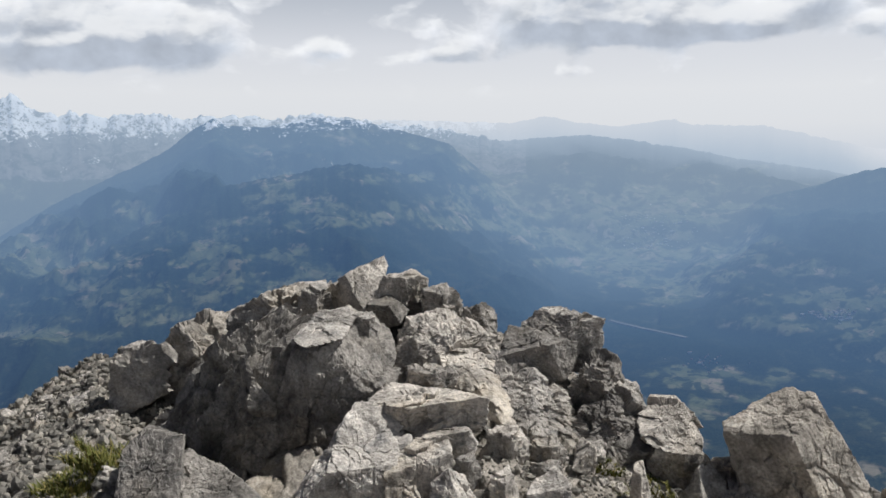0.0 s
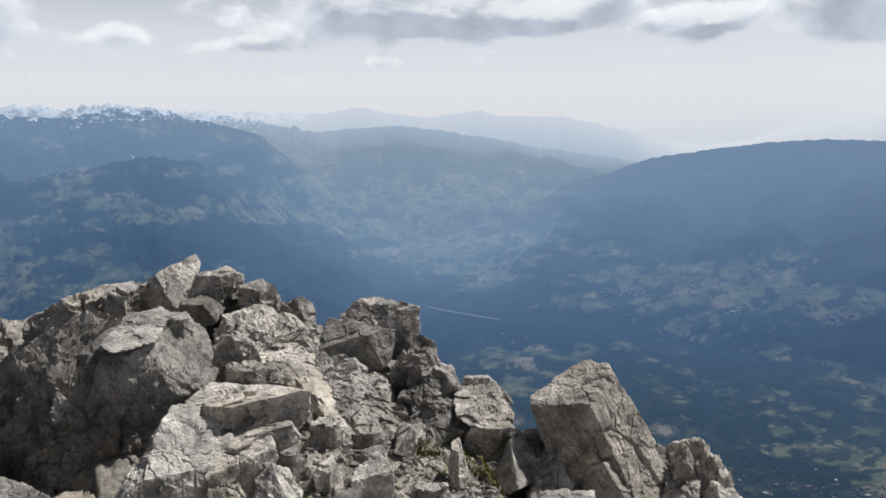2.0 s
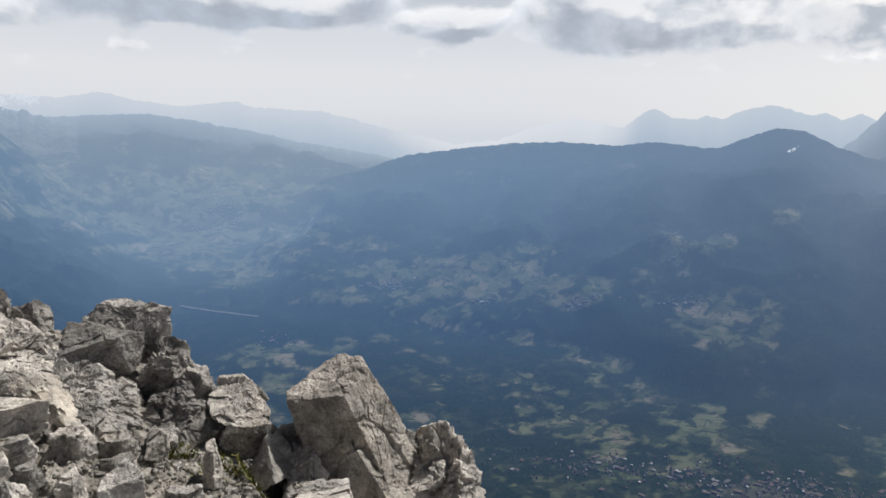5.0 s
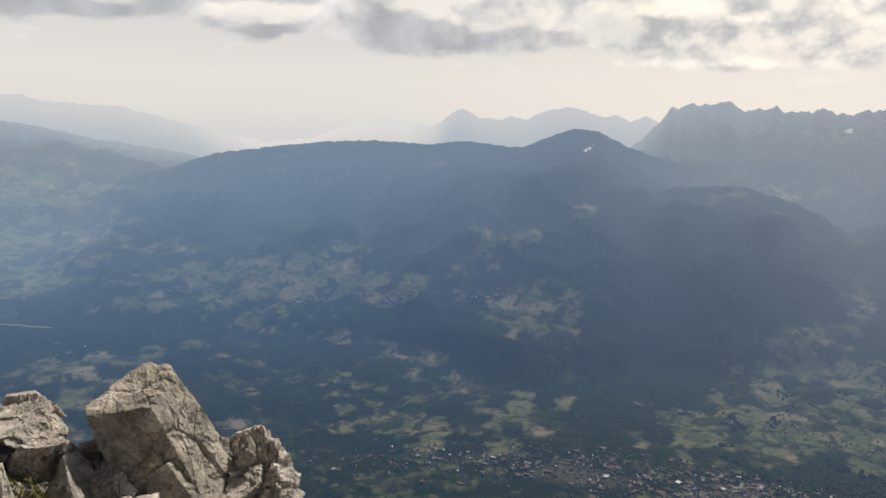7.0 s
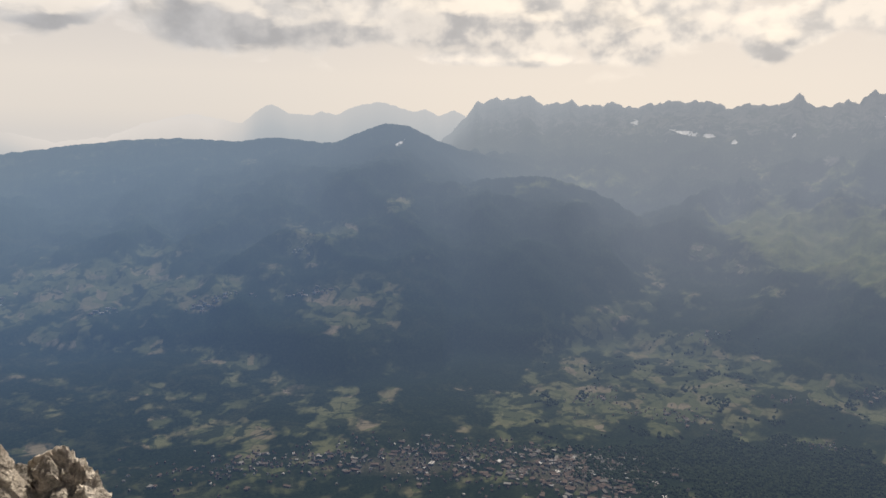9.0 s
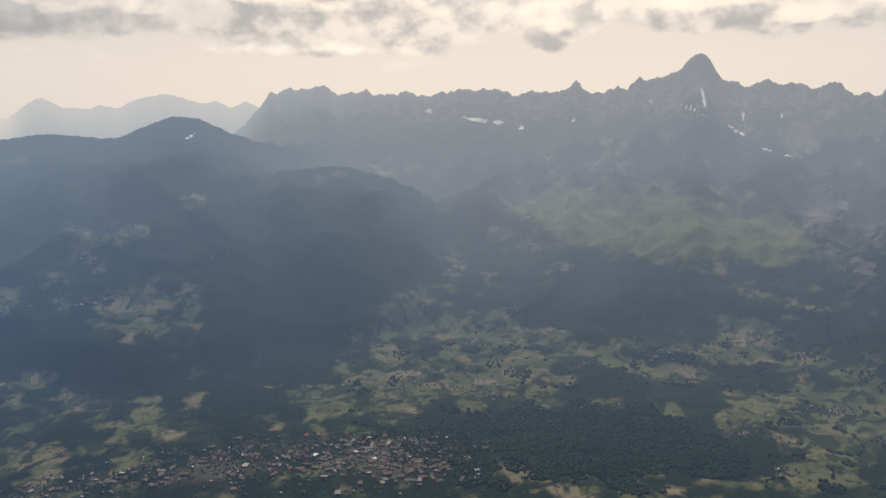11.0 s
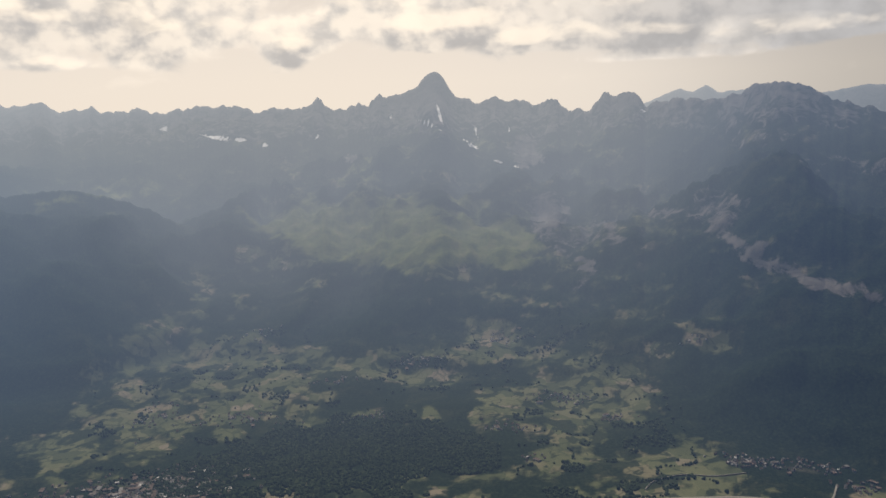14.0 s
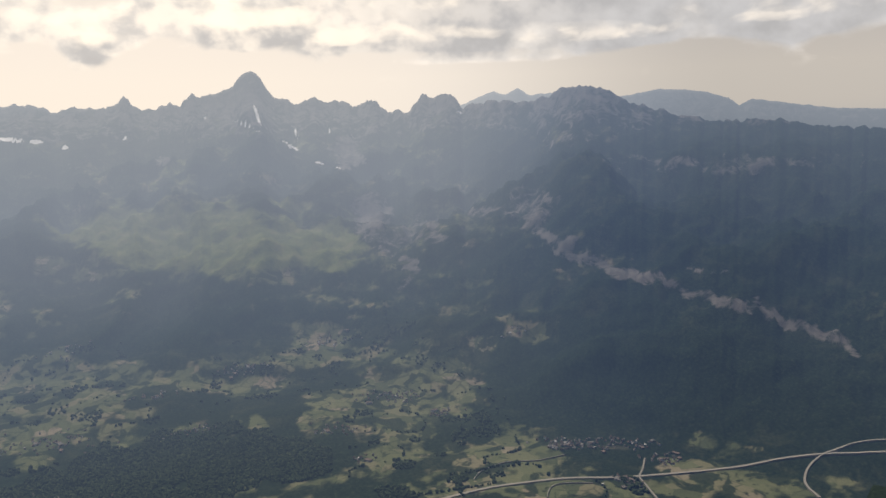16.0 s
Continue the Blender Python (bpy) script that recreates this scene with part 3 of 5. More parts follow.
ROCKS = (
    (97.1, -5.8, 1.92, 2.46, 1.1), (99.1, -9.4, 0.77, 2.46, 1), (100.6, -6.7, 1.09, 1.92, 0.9), (108, -5.2, 3.83, 1.92, 0.85), (105, -5.3, 2.46, 1.09, 0.9), (95.2, -1.4, 2.19, 1.64, 1.1),
    (78.3, -1.1, 3.28, 1.09, 0.7), (83.1, -1.1, 1.64, 0.44, 0.9),
)
FACE_ROCKS = (
    (98.5, -7.2, 3.28, 2.19, 0.85), (105.1, -5.4, 4.93, 0.99, 0.9), (107.9, -6, 2.19, 2.19, 0.9), (110.7, -8.2, 1.37, 0.82, 1.1), (120.2, -2.4, 14.23, 1.2, 0.8), (94.9, 1.7, 10.95, 3.28, 0.5),
    (110.7, -0.3, 6.57, 1.64, 0.7), (120, -9.6, 3.28, 0.44, 0.8),
)


def build_landscape():
    view = np.arange(-42.0, 143.0, 0.13)
    behind = np.arange(144.0, 317.0, 2.0)
    b1 = np.concatenate([view, behind])
    r1 = np.concatenate([np.geomspace(25, 700, 26)[:-1], np.geomspace(700, 4850, 300)])
    b, r = np.meshgrid(b1, r1, indexing="ij")
    bb = np.where(b > 180, b - 360, b)
    z = land_height(bb, r)
    x, y = r * np.sin(np.radians(b)), r * np.cos(np.radians(b))
    me = sheet("valley_and_ranges", np.stack([x, y, z], -1).reshape(-1, 3), len(b1), len(r1), True)
    e = np.degrees(np.arctan2(z, r))
    b = bb
    n1 = fbm(x / 420, y / 420, x * 0, 4, 60)
    # edges of woods and fields wander
    wb_, we_ = b + 0.8 * fbm(b * 0.5, e * 1.2, x * 0, 4, 61), e + 0.35 * fbm(b * 0.5, e * 1.2, x * 0 + 3, 4, 62)
    open_land = np.interp(e, (-6.5, -3.5, -1), (-0.27, -0.45, -0.65)) + 0.22 * n1 + 0.08 * np.interp(b, (8, 20, 52, 60), (0, 1, 1, 0)) * np.interp(e, (-14, -11), (1, 0))
    for group in (LEFT_FIELDS, PASS_FIELDS, MIDDLE_FIELDS, LOW_FIELDS, SLOPE_FIELDS, VALLEY_FIELDS, FACE_CLEARINGS):
        open_land = np.maximum(open_land, -0.35 + np.max([amount * blob(wb_, we_, *area) for *area, amount in group], 0)) + 0.15 * np.sum([amount * blob(wb_, we_, *area) for *area, amount in group], 0)
    for group in (DARK_WOODS, HILL_WOODS, FACE_WOODS, LEFT_WOODS):
        for *area, amount in group:
            open_land = open_land - amount * 0.8 * blob(wb_, we_, *area)
    # a mosaic of clearings and groves
    mosaic = fbm(b * 0.6, e * 1.5, x * 0, 5, 64, 0.6)
    open_land = open_land + 0.7 * mosaic * np.clip((open_land + 0.65) / 0.5, 0, 1)
    alp = np.full(b.shape, -0.5)
    for *area, amount in MEADOWS:
        alp = alp + amount * 0.85 * blob(wb_, we_, *area)
    alp = alp + 0.3 * blob(b, e, -8, 0.6, 14, 1.3)
    stone = np.where((b > 55) & (r > 2300), np.interp(e, (-2.2, 0.3, 3), (-1.2, 0.1, 0.5)), -1.5)
    stone = np.where((b < 6) & (r > 3700), 0.3, stone)
    for group in (ROCKS, FACE_ROCKS):
        for *area, amount in group:
            stone = np.maximum(stone, -0.85 + amount * 1.35 * blob(wb_, we_, *area))
    # the long pale cliff band that climbs across the wooded face
    band = np.interp(b, (107, 110, 116, 120.5, 126, 131, 133), (-6.4, -8.2, -10.5, -11.2, -13.0, -14.9, -15.6))
    cliff = np.exp(-(((e - band + 0.4 * fbm(b * 0.9, b * 0, b * 0, 4, 77)) / 0.8) ** 2)) * np.interp(b, (106, 109, 129.5, 131.5), (0, 1, 1, 0))
    stone = np.maximum(stone, -1.0 + 1.45 * cliff)
    snow = np.where((b < 4) & (r > 3700), np.interp(e, (0.6, 1.6), (-0.4, 0.62)), -1.6)
    snow = np.where((b < 0) & (b > -17) & (r < 3700) & (r > 2700), np.interp(e, (0.7, 2.0), (-0.7, 0.4)), snow)
    for b0, e0, wb, we, lean, amount in ((73.6, 0.42, 1.3, 0.14, -0.2, 2.45), (75.1, 0.18, 0.8, 0.09, -0.1, 2.35), (70.3, 1.1, 0.4, 0.3, 0, 1.85), (80.4, 0.3, 0.3, 0.18, 0.4, 2.35), (76.8, -0.2, 0.25, 0.1, 0, 2.25), (89.1, 1.6, 0.13, 0.85, -4, 2.55), (91.3, -0.55, 0.8, 0.1, -0.67, 2.55),
                                   (91.65, 0.3, 0.1, 0.6, -4, 2.35), (88.2, 1.0, 1.1, 0.08, -0.45, 2.45), (93.3, -1.8, 0.4, 0.1, -0.4, 2.25), (94.4, -2.2, 0.25, 0.1, 0, 2.15), (53.9, -0.5, 0.6, 0.1, 0.6, 2.25), (85.6, 1.5, 0.1, 0.3, 0, 2.15), (94.0, 0.5, 0.1, 0.4, 0, 2.05), (103.2, 1.5, 0.3, 0.15, 0, 2.15)):
        snow = np.maximum(snow, -1.2 + 1.25 * amount * blob(b, e - (lean * (b - b0) if abs(lean) < 1 else 0), b0 + ((e - e0) / lean if abs(lean) > 1 else 0), e0, wb, we))
    built = np.full(b.shape, -0.9)
    for b0, e0, wb, we, amount in ((67, -23.2, 5.5, 1.6, 1.9), (54, -23.3, 9, 1.4, 1.35), (40, -22.8, 9, 1.0, 0.9), (15, -6.6, 2.6, 0.7, 0.95), (27, -10.6, 2.0, 0.4, 0.8), (113.5, -22.0, 3, 0.35, 1.3),
                                   (98.5, -18.3, 1.4, 0.35, 1.1), (95.3, -20, 1.2, 0.35, 1.1), (87.5, -15.7, 1.6, 0.25, 1.0), (83, -17.3, 1.4, 0.25, 1.0), (75.5, -18.4, 3.0, 0.6, 0.9), (70, -18.8, 2, 0.6, 0.95), (19, -14.2, 2, 0.6, 0.8)):
        built = np.maximum(built, -0.9 + amount * blob(b, e, b0, e0, wb, we))
    for name, values in (("open_land", open_land), ("alp", alp), ("stone", stone), ("snow", snow), ("built", built)):
        attribute(me, name, values)
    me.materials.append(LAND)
    me.polygons.foreach_set("use_smooth", np.ones(len(me.polygons), dtype=bool))
    ob = new("backdrop", me)
    ob.location.z = EYE_LEVEL
    return tagged(ob, "hazy wooded valley with fields, towns and rocky ranges", "landscape", kind="structure")


EYE_LEVEL = 1.65
landscape = build_landscape()


# ---- the summit: broken limestone ridge ----
def summit_height(x, y):
    """The bedrock of the summit ridge, a hollow before the eye and a fractured crest beyond it."""
    b, r = np.degrees(np.arctan2(x, y)), np.hypot(x, y)
    rc = np.interp(b, (-60, -30, -18, -5, 5, 15, 25, 36, 60), (14, 13, 11, 8.9, 8.3, 7.4, 6.9, 6.6, 6))
    zc = np.interp(b, (-60, -30, -24, -18, -14, -10, -5, 0, 5, 9, 12, 15, 18, 24, 33, 38, 60), (-3.0, -2.2, -1.12, -0.72, -0.15, 0.15, 0.2, 0.0, -0.22, -0.35, -0.7, -0.95, -1.0, -1.5, -1.75, -3.4, -5))
    u = (rc - r) / (rc - 4.0)
    front = zc * (1 - np.clip(u, 0, 1) ** 0.6) + np.interp(b, (-40, -24, -18, -4, 3, 17, 21, 40), (-0.75, -0.66, -1.2, -1.15, -0.60, -0.60, -1.05, -2.4)) * np.clip(u, 0, 1) ** 0.6
    at_feet = np.clip((4.0 - r) / 3.0, 0, 1)
    front = front * (1 - at_feet) + (-0.02) * at_feet
    behind = zc - np.maximum(r - rc, 0) * 1.1
    z = np.where(r < rc, front, behind)
    around = np.clip((np.abs(b) - 60) / 50, 0, 1)
    z = z - 0.12
    return z * (1 - around) + (-0.05 - np.maximum(r - 2.0, 0) * 0.75) * around


def summit_surface(x, y):
    z = summit_height(x, y)
    wx, wy = x + 0.12 * fbm(x * 1.5, y * 1.5, x * 0, 3, 71), y + 0.12 * fbm(x * 1.5, y * 1.5, x * 0, 3, 72)
    # beds lean to one side: blocks step along them
    lx, ly = wx * 0.85 + wy * 0.35, wy * 0.95 - wx * 0.3
    b = np.degrees(np.arctan2(x, y))
    scree = np.clip((-b - 17) / 6, 0, 1)
    rubble = np.clip(b / 4, 0, 1) * np.clip((22 - b) / 4, 0, 1)  # loose stones lie in the hollow, with no ledges
    h1, e1 = cells(lx, ly * 0.8, 1.1, 21, 0.32, 0.13)
    h2, e2 = cells(lx, ly, 0.38, 31, 0.34, 0.05)
    h3, e3 = cells(wx, wy, 0.13, 41, 0.34, 0.012)
    near = np.clip((np.hypot(x, y) - 1.2) / 1.5, 0, 1) * (1 - 0.75 * np.clip((np.abs(b) - 44) / 6, 0, 1))
    blocks = h1 * (1 - 0.75 * scree) * (1 - 0.8 * rubble) + h2 * (1 - 0.3 * scree) * (1 - 0.55 * rubble) + h3 * (0.8 + 0.6 * scree)
    crack = -0.10 * np.exp(-e1 / 0.025) * (1 - scree) * (1 - rubble) - 0.035 * np.exp(-e2 / 0.015) * (1 - rubble)
    return z + (blocks + crack) * near + 0.012 * fbm(x * 14, y * 14, x * 0, 3, 88)


def build_summit():
    b1 = np.concatenate([np.arange(-46.0, 44.0, 0.125), np.arange(45.0, 313.5, 3.0)])
    r1 = np.concatenate([[0.02], np.arange(0.1, 4.0, 0.06), np.arange(4.0, 11.0, 0.019), np.geomspace(11.02, 30, 90)])
    b, r = np.meshgrid(b1, r1, indexing="ij")
    x, y = r * np.sin(np.radians(b)), r * np.cos(np.radians(b))
    me = sheet("summit", np.stack([x, y, summit_surface(x, y)], -1).reshape(-1, 3), len(b1), len(r1), True)
    me.materials.append(SCREE)
    return tagged(new("ground", me), "fractured grey limestone summit ridge with ledges and cracks", "rock ground", kind="structure")


summit = build_summit()


# ---- boulders ----
def ball(level):
    bm = bmesh.new()
    bmesh.ops.create_icosphere(bm, subdivisions=level, radius=1.0)
    v = np.array([p.co[:] for p in bm.verts])
    f = np.array([[p.index for p in q.verts] for q in bm.faces])
    bm.free()
    return v / np.linalg.norm(v, axis=1)[:, None], f


BALLS = {level: ball(level) for level in (3, 4, 5, 6, 7)}


def chips(p, size, seed, lift, tilt, gap):
    """Chipped facets: every point is offset by the tilted plane of its nearest cell in space."""
    q = p / size
    i = np.floor(q).astype(np.int64)
    best, second, h = np.full(len(p), 9.0), np.full(len(p), 9.0), np.zeros(len(p))
    for a in (-1, 0, 1):
        for b in (-1, 0, 1):
            for c in (-1, 0, 1):
                x, y, z = i[:, 0] + a, i[:, 1] + b, i[:, 2] + c
                d = q - np.stack([x + hashed(x, y, z, seed), y + hashed(x, y, z, seed + 1), z + hashed(x, y, z, seed + 2)], 1)
                dd = np.einsum("ij,ij->i", d, d)
                near = dd < best
                second = np.where(near, best, np.minimum(second, dd))
                if near.any():
                    k = np.where(near)[0]
                    kx, ky, kz = x[k], y[k], z[k]
                    w = np.stack([hashed(kx, ky, kz, seed + 4 + m) - 0.5 for m in range(3)], 1)
                    h[k] = (hashed(kx, ky, kz, seed + 3) - 0.5) * 2 * lift + tilt * 2 * np.einsum("ij,ij->i", w, d[k])
                    best[k] = dd[k]
    split = np.exp(-(np.sqrt(second) - np.sqrt(best)) / 0.05)
    return (h - split * gap) * size


def rock_mesh(name, size, seed, level=5, planes=(), rough=0.03, strata=0.0, chip=0.5):
    """A block split along planes, with chipped facets, creases, pits and grain. size: half extents."""
    rng = np.random.default_rng(seed)
    v, faces = BALLS[level]
    n, h = [np.array(p[:3]) for p in planes], [p[3] for p in planes]
    if not planes:
        for axis in range(3):
            for sign in (-1, 1):
                d = rng.normal(size=3) * 0.22
                d[axis] += sign
                n.append(d)
                h.append(rng.uniform(0.72, 0.95))
        for i in range(4):
            d = np.array([rng.choice((-1, 1)) * rng.uniform(0.4, 1), rng.choice((-1, 1)) * rng.uniform(0.4, 1), rng.choice((-1, 1)) * rng.uniform(0.2, 1)])
            n.append(d)
            h.append(rng.uniform(0.78, 1.1))
    n, h = np.array([d / np.linalg.norm(d) for d in n]), np.array(h)
    dots = v @ n.T
    rad = np.where(dots > 0.02, h / np.maximum(dots, 0.02), 9.0).min(1)
    p = v * rad[:, None] * np.array(size)
    s = float(np.mean(size))
    o = seed * 3.7
    warp = np.stack([fbm(p[:, 0] / s * 1.5 + o, p[:, 1] / s * 1.5 + k, p[:, 2] / s * 1.5, 3, seed + k) for k in range(3)], 1) * s * 0.12
    q = p / s
    out = chips(p + warp + o, s * 0.75, seed, 0.12 * chip, 0.34 * chip, 0.03) + chips(p + warp * 0.6 + o, s * 0.28, seed + 20, 0.08 * chip, 0.26 * chip, 0.015)
    if level > 5:
        out = out + chips(p + warp * 0.4 + o, s * 0.11, seed + 40, 0.05 * chip + 0.02, 0.22 * chip + 0.08, 0.01)
    out = out + fbm(q[:, 0] * 3 + o, q[:, 1] * 3, q[:, 2] * 3, 5, seed, 0.6) * rough * s * 0.6
    crease = np.abs(value_noise(q[:, 0] * 1.4 + o, q[:, 1] * 1.4, q[:, 2] * 1.4, seed + 9))
    out = out - 0.03 * s * np.exp(-crease / 0.010) - 0.035 * s  # the faces keep inside the outline
    if strata:
        out = out + strata * s * np.round(np.sin(q[:, 2] * 11 + q[:, 0] * 2 + 1.2 * fbm(q[:, 0] * 2, q[:, 1] * 2, q[:, 2] * 0, 3, seed)) * 1.3) * 0.6
    p = p + v * out[:, None]
    me = bpy.data.meshes.new(name)
    me.from_pydata(p.tolist(), [], faces.tolist())
    return me


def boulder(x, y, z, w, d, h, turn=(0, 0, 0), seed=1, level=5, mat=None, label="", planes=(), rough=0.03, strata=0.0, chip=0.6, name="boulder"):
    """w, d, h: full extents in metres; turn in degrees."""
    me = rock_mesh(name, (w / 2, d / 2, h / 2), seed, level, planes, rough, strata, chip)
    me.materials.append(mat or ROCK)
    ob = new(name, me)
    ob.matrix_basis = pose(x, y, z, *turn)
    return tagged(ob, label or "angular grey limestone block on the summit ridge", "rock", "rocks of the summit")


# place, extents, turn and planes fit each rock's outline to the camera's view
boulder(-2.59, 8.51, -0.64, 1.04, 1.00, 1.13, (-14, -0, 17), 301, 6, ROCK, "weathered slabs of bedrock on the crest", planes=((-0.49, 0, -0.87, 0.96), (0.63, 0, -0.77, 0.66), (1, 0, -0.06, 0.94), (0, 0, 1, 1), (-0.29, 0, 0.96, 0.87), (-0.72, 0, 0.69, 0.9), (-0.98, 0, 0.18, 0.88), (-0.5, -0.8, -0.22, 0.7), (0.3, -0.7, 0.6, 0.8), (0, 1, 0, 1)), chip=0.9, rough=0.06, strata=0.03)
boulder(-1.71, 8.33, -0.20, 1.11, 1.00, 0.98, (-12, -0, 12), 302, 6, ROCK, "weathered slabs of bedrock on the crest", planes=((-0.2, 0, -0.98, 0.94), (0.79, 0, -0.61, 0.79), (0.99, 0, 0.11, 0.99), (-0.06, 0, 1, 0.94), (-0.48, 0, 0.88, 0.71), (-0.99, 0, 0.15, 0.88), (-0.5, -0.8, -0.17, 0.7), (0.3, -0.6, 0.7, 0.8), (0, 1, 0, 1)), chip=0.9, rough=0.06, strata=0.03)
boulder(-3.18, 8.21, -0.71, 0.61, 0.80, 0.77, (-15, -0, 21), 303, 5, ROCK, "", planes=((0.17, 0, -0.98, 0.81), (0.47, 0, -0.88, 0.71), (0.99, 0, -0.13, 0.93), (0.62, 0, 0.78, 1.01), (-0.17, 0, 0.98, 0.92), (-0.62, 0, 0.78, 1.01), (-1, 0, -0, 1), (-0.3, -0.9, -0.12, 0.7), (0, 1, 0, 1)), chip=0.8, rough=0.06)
boulder(-2.01, 7.12, -0.73, 1.43, 1.00, 1.87, (-18, -0, 16), 304, 7, ROCK_SHADED, "long limestone slab leaning along the ridge", planes=((-0.29, 0, -0.96, 1.02), (0.78, 0, -0.62, 0.44), (0.91, 0, -0.41, 0.54), (0.36, 0, 0.93, 1.21), (-0.44, 0, 0.9, 0.56), (-0.75, 0, 0.66, 0.58), (-0.98, 0, 0.22, 0.81), (-0.75, -0.62, 0.12, 0.6), (0.1, -0.95, -0.22, 0.72), (0, 1, 0, 1)), chip=0.9, rough=0.05, strata=0.02)
boulder(-1.66, 6.70, -0.83, 1.22, 1.20, 2.00, (-20, -0, 14), 305, 7, ROCK_SHADED, "long limestone slab leaning along the ridge", planes=((-1, 0, -0.06, 1.01), (0, 0, -1, 1), (0.89, 0, -0.45, 0.62), (0.95, 0, -0.3, 0.69), (0.61, 0, 0.8, 1.3), (-0.4, 0, 0.91, 0.58), (-0.61, 0, 0.79, 0.61), (-0.94, 0, 0.33, 0.85), (-0.75, -0.62, 0.15, 0.52), (0.1, -0.95, -0.12, 0.66), (-0.2, -0.5, 0.8, 0.9), (0, 1, 0, 1)), chip=0.9, rough=0.05, strata=0.02)
boulder(-1.10, 6.81, -0.77, 1.50, 1.50, 2.10, (-19, -0, 9), 306, 7, ROCK_SHADED, "large bedrock block toned for its shaded face, a deep crack beside it", planes=((0, 0, -1, 1), (0.67, 0, -0.75, 0.54), (0.74, 0, -0.67, 0.52), (0.93, 0, -0.37, 0.73), (1, 0, 0.09, 1.04), (0.53, 0, 0.85, 1.22), (0.06, 0, 1, 1.02), (-0.36, 0, 0.93, 0.82), (-0.86, 0, 0.51, 0.54), (-0.96, 0, 0.29, 0.66), (-0.62, -0.78, -0.3, 0.6), (0.24, -0.97, -0.3, 0.68), (-0.2, -0.45, 0.85, 0.9), (0.5, -0.6, 0.6, 0.95), (0, 1, 0, 1)), chip=0.42, rough=0.06)
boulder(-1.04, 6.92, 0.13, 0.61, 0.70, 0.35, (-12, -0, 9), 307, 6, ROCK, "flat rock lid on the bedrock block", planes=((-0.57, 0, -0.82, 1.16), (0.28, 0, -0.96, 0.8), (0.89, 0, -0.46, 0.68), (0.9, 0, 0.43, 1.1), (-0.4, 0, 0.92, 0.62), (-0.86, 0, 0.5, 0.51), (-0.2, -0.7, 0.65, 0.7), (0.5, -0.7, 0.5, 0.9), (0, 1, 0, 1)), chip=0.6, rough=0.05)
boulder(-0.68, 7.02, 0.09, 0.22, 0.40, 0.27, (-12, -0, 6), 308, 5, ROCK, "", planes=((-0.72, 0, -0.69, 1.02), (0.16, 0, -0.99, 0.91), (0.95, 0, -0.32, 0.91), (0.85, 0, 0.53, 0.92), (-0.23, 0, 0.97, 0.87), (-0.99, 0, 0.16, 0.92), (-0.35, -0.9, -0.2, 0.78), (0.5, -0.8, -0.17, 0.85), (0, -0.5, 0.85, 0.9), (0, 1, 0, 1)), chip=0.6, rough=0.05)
boulder(-0.91, 8.22, 0.23, 0.70, 0.70, 0.66, (-10, -1, 6), 309, 6, ROCK_WARM_LIT, "pale pointed block with a dark split side on the crest", planes=((-0.14, 0, -0.99, 0.97), (0.6, 0, -0.8, 0.9), (0.96, 0, -0.29, 0.76), (0.94, 0, 0.34, 1.17), (-0.39, 0, 0.92, 0.58), (-0.54, 0, 0.84, 0.51), (-0.99, 0, 0.1, 0.91), (-0.75, -0.62, -0.15, 0.62), (0.35, -0.85, 0.4, 0.72), (-0.15, -0.45, 0.88, 0.8), (0, 1, 0, 1)), chip=0.35, rough=0.05)
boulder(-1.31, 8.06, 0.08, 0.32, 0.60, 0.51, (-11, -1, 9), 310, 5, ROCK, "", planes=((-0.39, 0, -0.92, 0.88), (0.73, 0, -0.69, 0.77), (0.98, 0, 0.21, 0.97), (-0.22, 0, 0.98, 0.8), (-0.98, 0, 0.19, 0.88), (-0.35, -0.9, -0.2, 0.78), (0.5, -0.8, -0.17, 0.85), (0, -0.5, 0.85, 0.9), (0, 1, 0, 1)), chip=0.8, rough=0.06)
boulder(-0.56, 7.85, 0.04, 0.47, 0.50, 0.38, (-12, -1, 4), 311, 5, ROCK_SHADED, "shade-toned cube-like block below the crest", planes=((-0.47, 0, -0.89, 1.08), (0.3, 0, -0.95, 0.83), (0.88, 0, -0.47, 0.82), (0.74, 0, 0.67, 0.83), (-0.34, 0, 0.94, 0.87), (-0.99, 0, 0.15, 0.89), (-0.3, -0.95, -0.37, 0.7), (0.75, -0.6, 0.2, 0.75), (0, -0.4, 0.9, 0.75), (0, 1, 0, 1)), chip=0.3, rough=0.04)
boulder(-0.41, 8.16, 0.25, 0.48, 0.50, 0.37, (-10, -1, 3), 312, 6, ROCK_WARM_LIT, "pale jagged stone on the crest", planes=((-0.4, 0, -0.92, 0.88), (0.48, 0, -0.88, 0.92), (1, 0, -0.03, 0.99), (0.67, 0, 0.74, 1.01), (-0.27, 0, 0.96, 0.85), (-0.99, 0, 0.13, 0.93), (-0.35, -0.9, -0.2, 0.78), (0.5, -0.8, -0.17, 0.85), (0, -0.5, 0.85, 0.9), (0, 1, 0, 1)), chip=0.6, rough=0.05)
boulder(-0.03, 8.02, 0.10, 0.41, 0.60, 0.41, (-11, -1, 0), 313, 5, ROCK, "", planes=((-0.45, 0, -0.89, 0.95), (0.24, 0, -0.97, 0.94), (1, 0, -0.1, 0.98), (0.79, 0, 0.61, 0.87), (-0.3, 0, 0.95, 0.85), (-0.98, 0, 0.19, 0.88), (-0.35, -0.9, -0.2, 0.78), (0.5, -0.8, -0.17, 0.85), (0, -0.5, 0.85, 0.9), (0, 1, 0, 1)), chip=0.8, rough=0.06)
